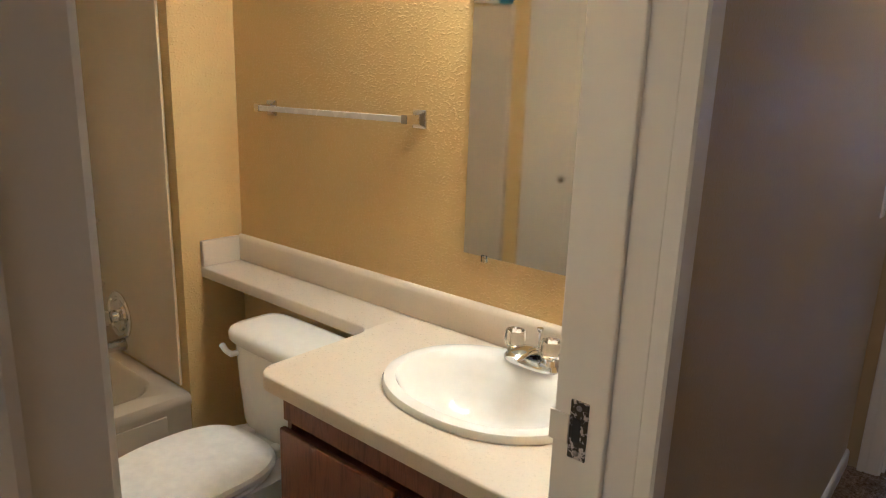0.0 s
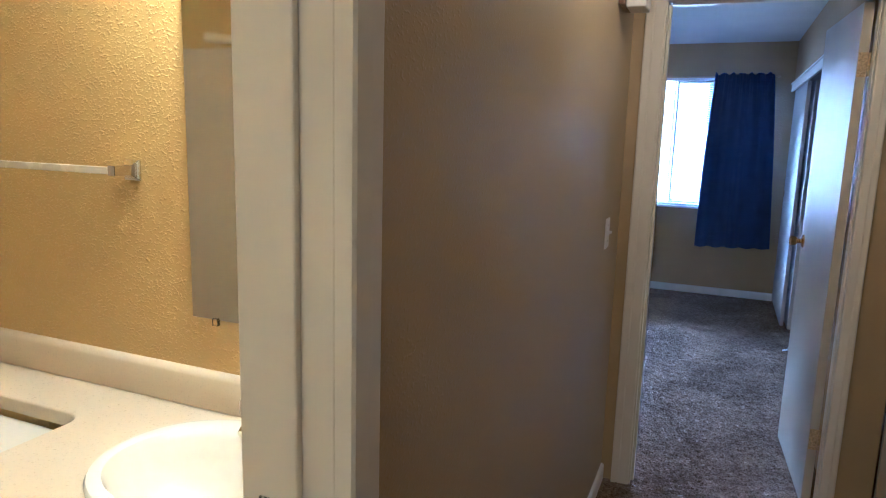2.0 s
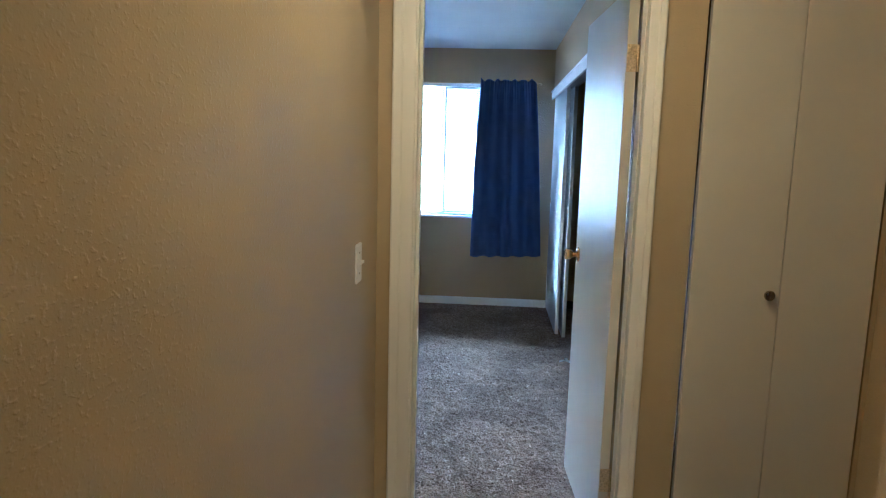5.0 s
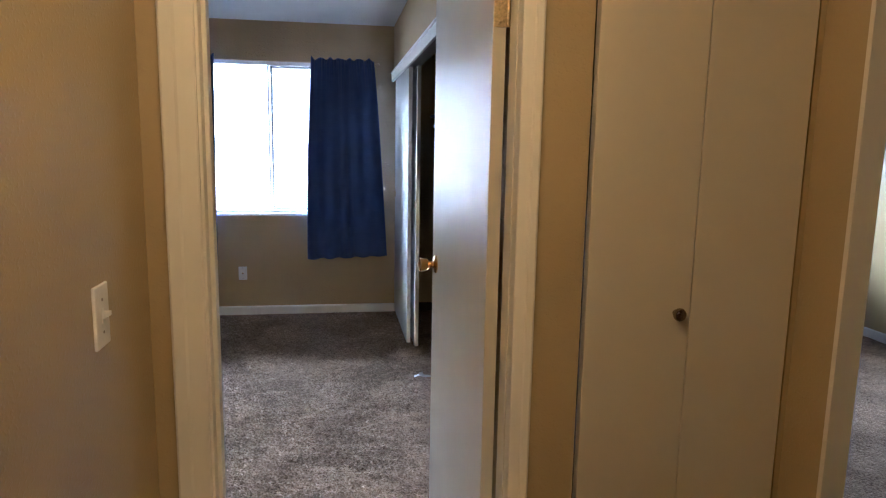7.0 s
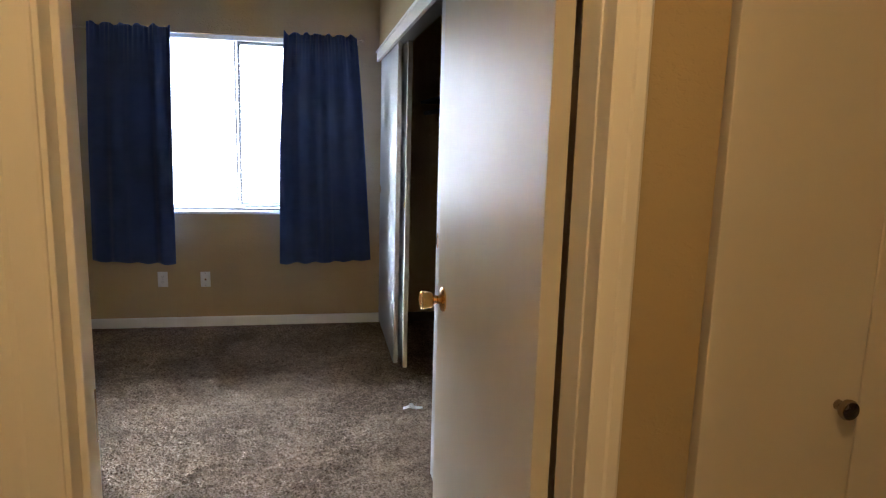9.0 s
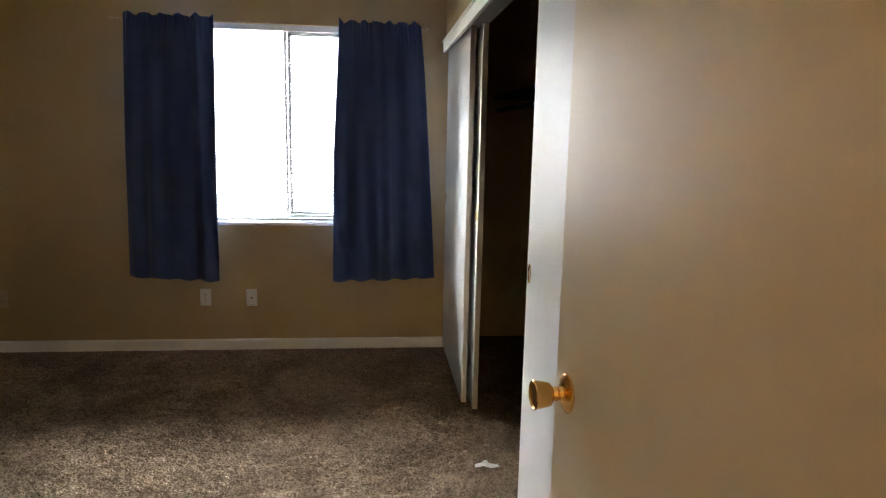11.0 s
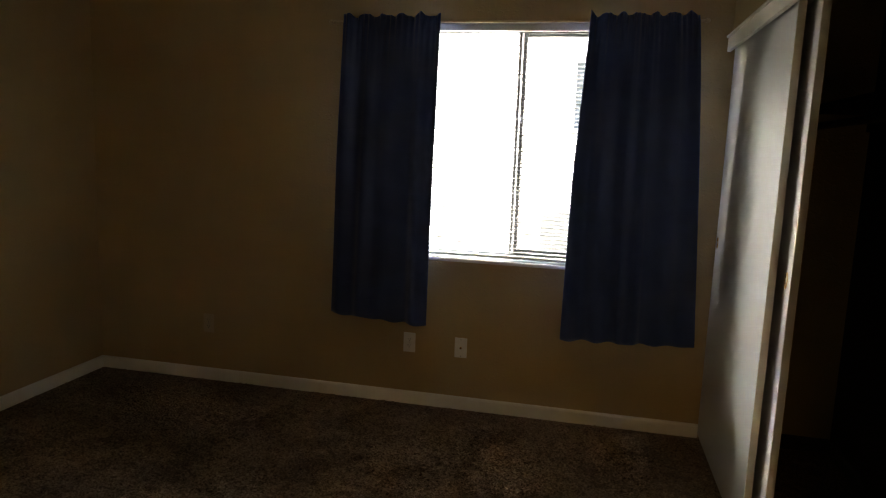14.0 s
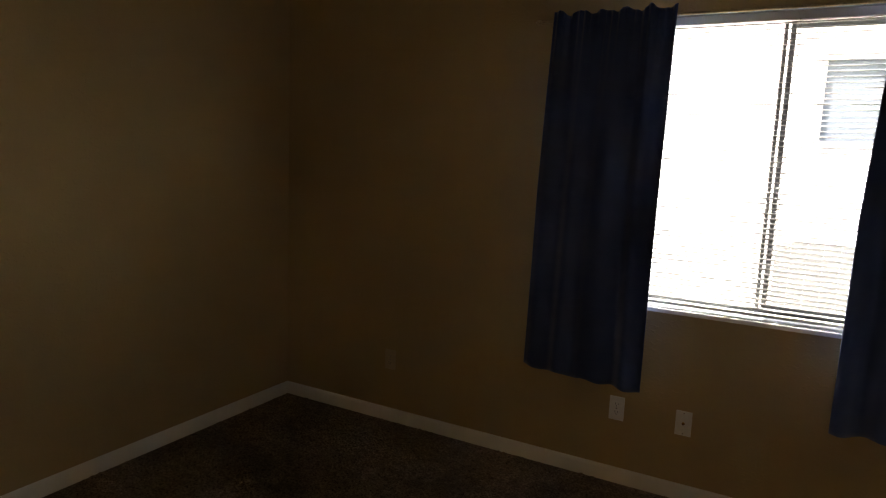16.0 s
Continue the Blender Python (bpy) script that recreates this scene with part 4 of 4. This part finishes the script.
# toilet
TX = -1.365
tl = thing("toilet", (TX, 1.85, 0), "white porcelain toilet with closed lid", "toilet")
b = bmesh.new()
loft(b, [oval(TX, 2.045, z, a, c, 40, 5.0) for z, a, c in ((0.385, 0.175, 0.085), (0.42, 0.185, 0.092), (0.55, 0.20, 0.098), (0.685, 0.213, 0.100))])
part("tank", b, PORCELAIN, tl, "", True)
b = bmesh.new()
loft(b, [oval(TX, 2.043, z, a, c, 48, 5.0) for z, a, c in ((0.6855, 0.214, 0.102), (0.686, 0.226, 0.110), (0.692, 0.230, 0.114), (0.712, 0.230, 0.114), (0.724, 0.225, 0.109), (0.732, 0.214, 0.098), (0.735, 0.19, 0.08))])
part("tank_lid", b, PORCELAIN, tl, "", True)
b = bmesh.new()
tube(b, [(TX - 0.165, 1.950, 0.650), (TX - 0.165, 1.930, 0.650), (TX - 0.190, 1.926, 0.655), (TX - 0.215, 1.928, 0.668)], [0.010, 0.010, 0.009, 0.010], 12)
part("flush_handle", b, WHITE_PLASTIC, tl, "white flush lever", True)
b = bmesh.new()


def egg(z, wide, y0, y1, n=48):
    out = []
    for i in range(n):
        t = 2 * math.pi * i / n
        c, s = math.cos(t), math.sin(t)
        taper = 1.0 - 0.10 * max(0.0, -s)
        out.append((TX + wide * taper * math.copysign(abs(c) ** (0.75), c), (y0 + y1) / 2 + (y1 - y0) / 2 * math.copysign(abs(s) ** (0.60 if s > 0 else 0.92), s), z))
    return out


loft(b, [egg(0.0, 0.115, 1.62, 2.02), egg(0.06, 0.105, 1.63, 2.01), egg(0.18, 0.115, 1.58, 2.02), egg(0.30, 0.165, 1.47, 2.04), egg(0.375, 0.185, 1.43, 2.05), egg(0.395, 0.188, 1.425, 2.05)])
part("bowl", b, PORCELAIN, tl, "", True)
b = bmesh.new()
loft(b, [egg(0.397, 0.180, 1.425, 1.885), egg(0.400, 0.187, 1.418, 1.892), egg(0.410, 0.188, 1.417, 1.893), egg(0.414, 0.183, 1.421, 1.888)])
part("seat", b, WHITE_PLASTIC, tl, "", True)
b = bmesh.new()
loft(b, [egg(0.4155, 0.186, 1.418, 1.900), egg(0.420, 0.193, 1.412, 1.908), egg(0.432, 0.194, 1.411, 1.909), egg(0.441, 0.187, 1.418, 1.900), egg(0.446, 0.145, 1.47, 1.86)])
part("lid", b, WHITE_PLASTIC, tl, "closed white toilet lid", True)
for dx in (-0.075, 0.075):
    part("lid_hinge", box(TX + dx - 0.022, TX + dx + 0.022, 1.905, 1.935, 0.396, 0.428, 0.006), WHITE_PLASTIC, tl)

# bathtub and surround
tub = thing("bathtub", (-2.45, 1.35, 0), "ivory fibreglass bathtub with panelled apron", "bathtub")
b = bmesh.new()
TXA, TXB, TYA, TYB, TZ = -2.838, -2.068, 0.604, 2.072, 0.290


def rounded(z, inset, r, n=6):
    x0, x1, y0, y1 = TXA + inset[0], TXB - inset[1], TYA + inset[2], TYB - inset[3]
    pts = []
    for cx, cy, a in ((x1 - r, y1 - r, 0), (x0 + r, y1 - r, 90), (x0 + r, y0 + r, 180), (x1 - r, y0 + r, 270)):
        pts += [(cx + r * math.cos(radians(a + 90 * i / n)), cy + r * math.sin(radians(a + 90 * i / n)), z) for i in range(n + 1)]
    return pts


loft(b, [rounded(0.0, (0, 0.012, 0, 0), 0.004), rounded(TZ - 0.065, (0, 0.012, 0, 0), 0.004), rounded(TZ - 0.048, (0, 0, 0, 0), 0.004), rounded(TZ - 0.024, (0, 0.001, 0, 0), 0.006),
         rounded(TZ - 0.009, (0.003, 0.008, 0.003, 0.003), 0.008), rounded(TZ, (0.012, 0.026, 0.012, 0.012), 0.010), rounded(TZ, (0.055, 0.085, 0.08, 0.075), 0.14), rounded(TZ - 0.015, (0.065, 0.10, 0.09, 0.085), 0.15),
         rounded(TZ - 0.20, (0.12, 0.15, 0.18, 0.13), 0.13), rounded(0.06, (0.16, 0.19, 0.22, 0.17), 0.10)])
part("shell", b, FIBREGLASS, tub, "", True)
part("apron_panel", box(-2.082, -2.074, 0.70, 1.97, 0.03, 0.215, 0.004), FIBREGLASS, tub)
b = bmesh.new()
lathe(b, [(0.035, 0), (0.035, -0.008), (0.028, -0.014), (0.006, -0.016)], (-2.590, 1.966, 0.196), "y", 24)
part("overflow_plate", b, CHROME, tub, "round chrome overflow plate", True)

sr = thing("tub_surround", (-2.45, 1.35, 0.29), "smooth ivory tub surround panels", "shower surround", kind="structure")
part("end_panel", box(-2.838, -2.140, 2.062, 2.074, 0.292, 2.10, 0.003), FIBREGLASS, sr)
part("back_panel", box(-2.839, -2.828, 0.612, 2.061, 0.292, 2.10, 0.003), FIBREGLASS, sr)
part("end_panel", box(-2.827, -1.995, 0.601, 0.640, 0.292, 1.945, 0.004), FIBREGLASS, sr)

for zz in (0.572, 0.862):
    part("soap_shelf", box(-2.8275, -2.765, 1.880, 2.0615, zz, zz + 0.022, 0.008, 3), FIBREGLASS, sr)

sv = thing("tub_faucet", (-2.64, 2.06, 0.45), "chrome tub valve with acrylic handle and spout", "faucet")
b = bmesh.new()
VX, VZ = -2.640, 0.465
lathe(b, [(0.108, 0), (0.108, -0.005), (0.102, -0.010), (0.090, -0.010), (0.085, -0.005), (0.072, -0.005), (0.066, -0.014), (0.045, -0.018), (0.030, -0.022), (0.026, -0.040), (0.012, -0.042)], (VX, 2.062, VZ), "y", 36)
part("valve_plate", b, CHROME, sv, "round chrome valve plate", True)
b = bmesh.new()
lathe(b, [(0.012, -0.042), (0.030, -0.048), (0.036, -0.060), (0.036, -0.080), (0.028, -0.090), (0.006, -0.092)], (VX, 2.062, VZ), "y", 24)
part("handle", b, ACRYLIC, sv, "clear acrylic valve handle", True)
b = bmesh.new()
tube(b, [(VX + 0.02, 2.062, 0.335), (VX + 0.02, 2.02, 0.337), (VX + 0.02, 1.95, 0.335), (VX + 0.02, 1.905, 0.325), (VX + 0.02, 1.893, 0.305)], [0.030, 0.026, 0.024, 0.022, 0.018], 18)
part("spout", b, CHROME, sv, "chrome tub spout", True)

# caulk tube lying on the surround ledge
ck = thing("caulk_tube", (-2.17, 0.62, 1.947), "cream caulk tube with teal cap lying on the surround", "tube")
b = bmesh.new()
tube(b, [(-2.37, 0.634, 2.003), (-2.085, 0.618, 1.974)], [0.027, 0.022], 20)
part("body", b, TUBE_CREAM, ck, "", True)
b = bmesh.new()
tube(b, [(-2.086, 0.618, 1.975), (-2.020, 0.616, 1.975), (-2.014, 0.616, 1.975)], [0.026, 0.029, 0.020], 20)
part("cap", b, BLUE_PLASTIC, ck, "teal plastic cap", True)

# vanity light bar above the mirror
vl = thing("vanity_light", (-0.57, 2.30, 2.08), "chrome vanity light bar with lit round bulbs", "lamp")
part("bar", box(-0.86, -0.28, 2.29, 2.335, 2.05, 2.12, 0.006), CHROME, vl)
for x in (-0.77, -0.57, -0.37):
    b = bmesh.new()
    lathe(b, [(0.005, 0.0), (0.018, -0.004), (0.020, -0.02), (0.034, -0.035), (0.046, -0.062), (0.046, -0.080), (0.034, -0.107), (0.012, -0.119)], (x, 2.289, 2.085), "y", 24)
    part("bulb", b, BULB_GLOW, vl, "glowing round bulb", True)

# hallway ceiling light
hl = thing("ceiling_light", (0.36, 3.0, 2.44), "lit round glass dome ceiling light in the hallway", "lamp")
b = bmesh.new()
lathe(b, [(0.155, 2.439), (0.155, 2.415), (0.145, 2.410)], (0.36, 3.0, 0), "z", 32)
part("pan", b, BRASS, hl, "", True)
b = bmesh.new()
lathe(b, [(0.143, 2.4095), (0.138, 2.385), (0.115, 2.355), (0.07, 2.335), (0.02, 2.328)], (0.36, 3.0, 0), "z", 32)
part("dome", b, DOME_GLOW, hl, "glowing frosted glass dome", True)

# an unseen copy of the lamp, added further back in the hallway as fill
rear_fill = copy_thing(hl, Matrix.Translation((0.36, -0.75, 2.44)))
for o in rear_fill.children:
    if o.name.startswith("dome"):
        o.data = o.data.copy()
        o.data.materials[0] = DOME_GLOW_FILL

# ================= outside =================
structure("ground", box(-300, 300, -300, 300, -0.60, -0.35), GROUND_MAT, "pale dry ground between the houses", "ground")
nb = thing("neighbour_house", (0, 16, -0.35), "sunlit white neighbouring house with one window", "house")
NX0, NX1, NZ0, NZ1 = -0.05, 1.15, 1.82, 2.75
part("wall", box(-9, NX0, 14.0, 14.2, -0.36, 4.6), STUCCO, nb)
part("wall", box(NX1, 9, 14.0, 14.2, -0.36, 4.6), STUCCO, nb)
part("wall", box(NX0, NX1, 14.0, 14.2, -0.36, NZ0), STUCCO, nb)
part("wall", box(NX0, NX1, 14.0, 14.2, NZ1, 4.6), STUCCO, nb)
part("wall", box(-9, 9, 20.0, 20.2, -0.36, 4.6), STUCCO, nb)
b = bmesh.new()
loft(b, [[(-9.4, 13.5, 4.45), (-9.4, 17.1, 6.3), (-9.4, 20.7, 4.45), (-9.4, 17.1, 6.15)], [(9.4, 13.5, 4.45), (9.4, 17.1, 6.3), (9.4, 20.7, 4.45), (9.4, 17.1, 6.15)]])
part("roof", b, ROOF_MAT, nb)
nw = part("window", box(NX0, NX1, 14.12, 14.14, NZ0, NZ1), plain("dim_curtained_glass", (0.036, 0.046, 0.064), 0.2), nb)
for x0, x1, z0, z1 in ((NX0 - 0.06, NX0, NZ0 - 0.06, NZ1 + 0.06), (NX1, NX1 + 0.06, NZ0 - 0.06, NZ1 + 0.06), (NX0, NX1, NZ0 - 0.06, NZ0), (NX0, NX1, NZ1, NZ1 + 0.06), (0.53, 0.57, NZ0, NZ1)):
    part("frame", box(x0, x1, 13.965, 13.998 if x0 != 0.53 else 14.11, z0, z1, 0.004), BLIND_SHADED, nw)

fn = thing("fence", (1.7, 12.5, -0.35), "weathered grey board fence between the houses", "fence")
for k in range(28):
    x = -0.32 + k * 0.145
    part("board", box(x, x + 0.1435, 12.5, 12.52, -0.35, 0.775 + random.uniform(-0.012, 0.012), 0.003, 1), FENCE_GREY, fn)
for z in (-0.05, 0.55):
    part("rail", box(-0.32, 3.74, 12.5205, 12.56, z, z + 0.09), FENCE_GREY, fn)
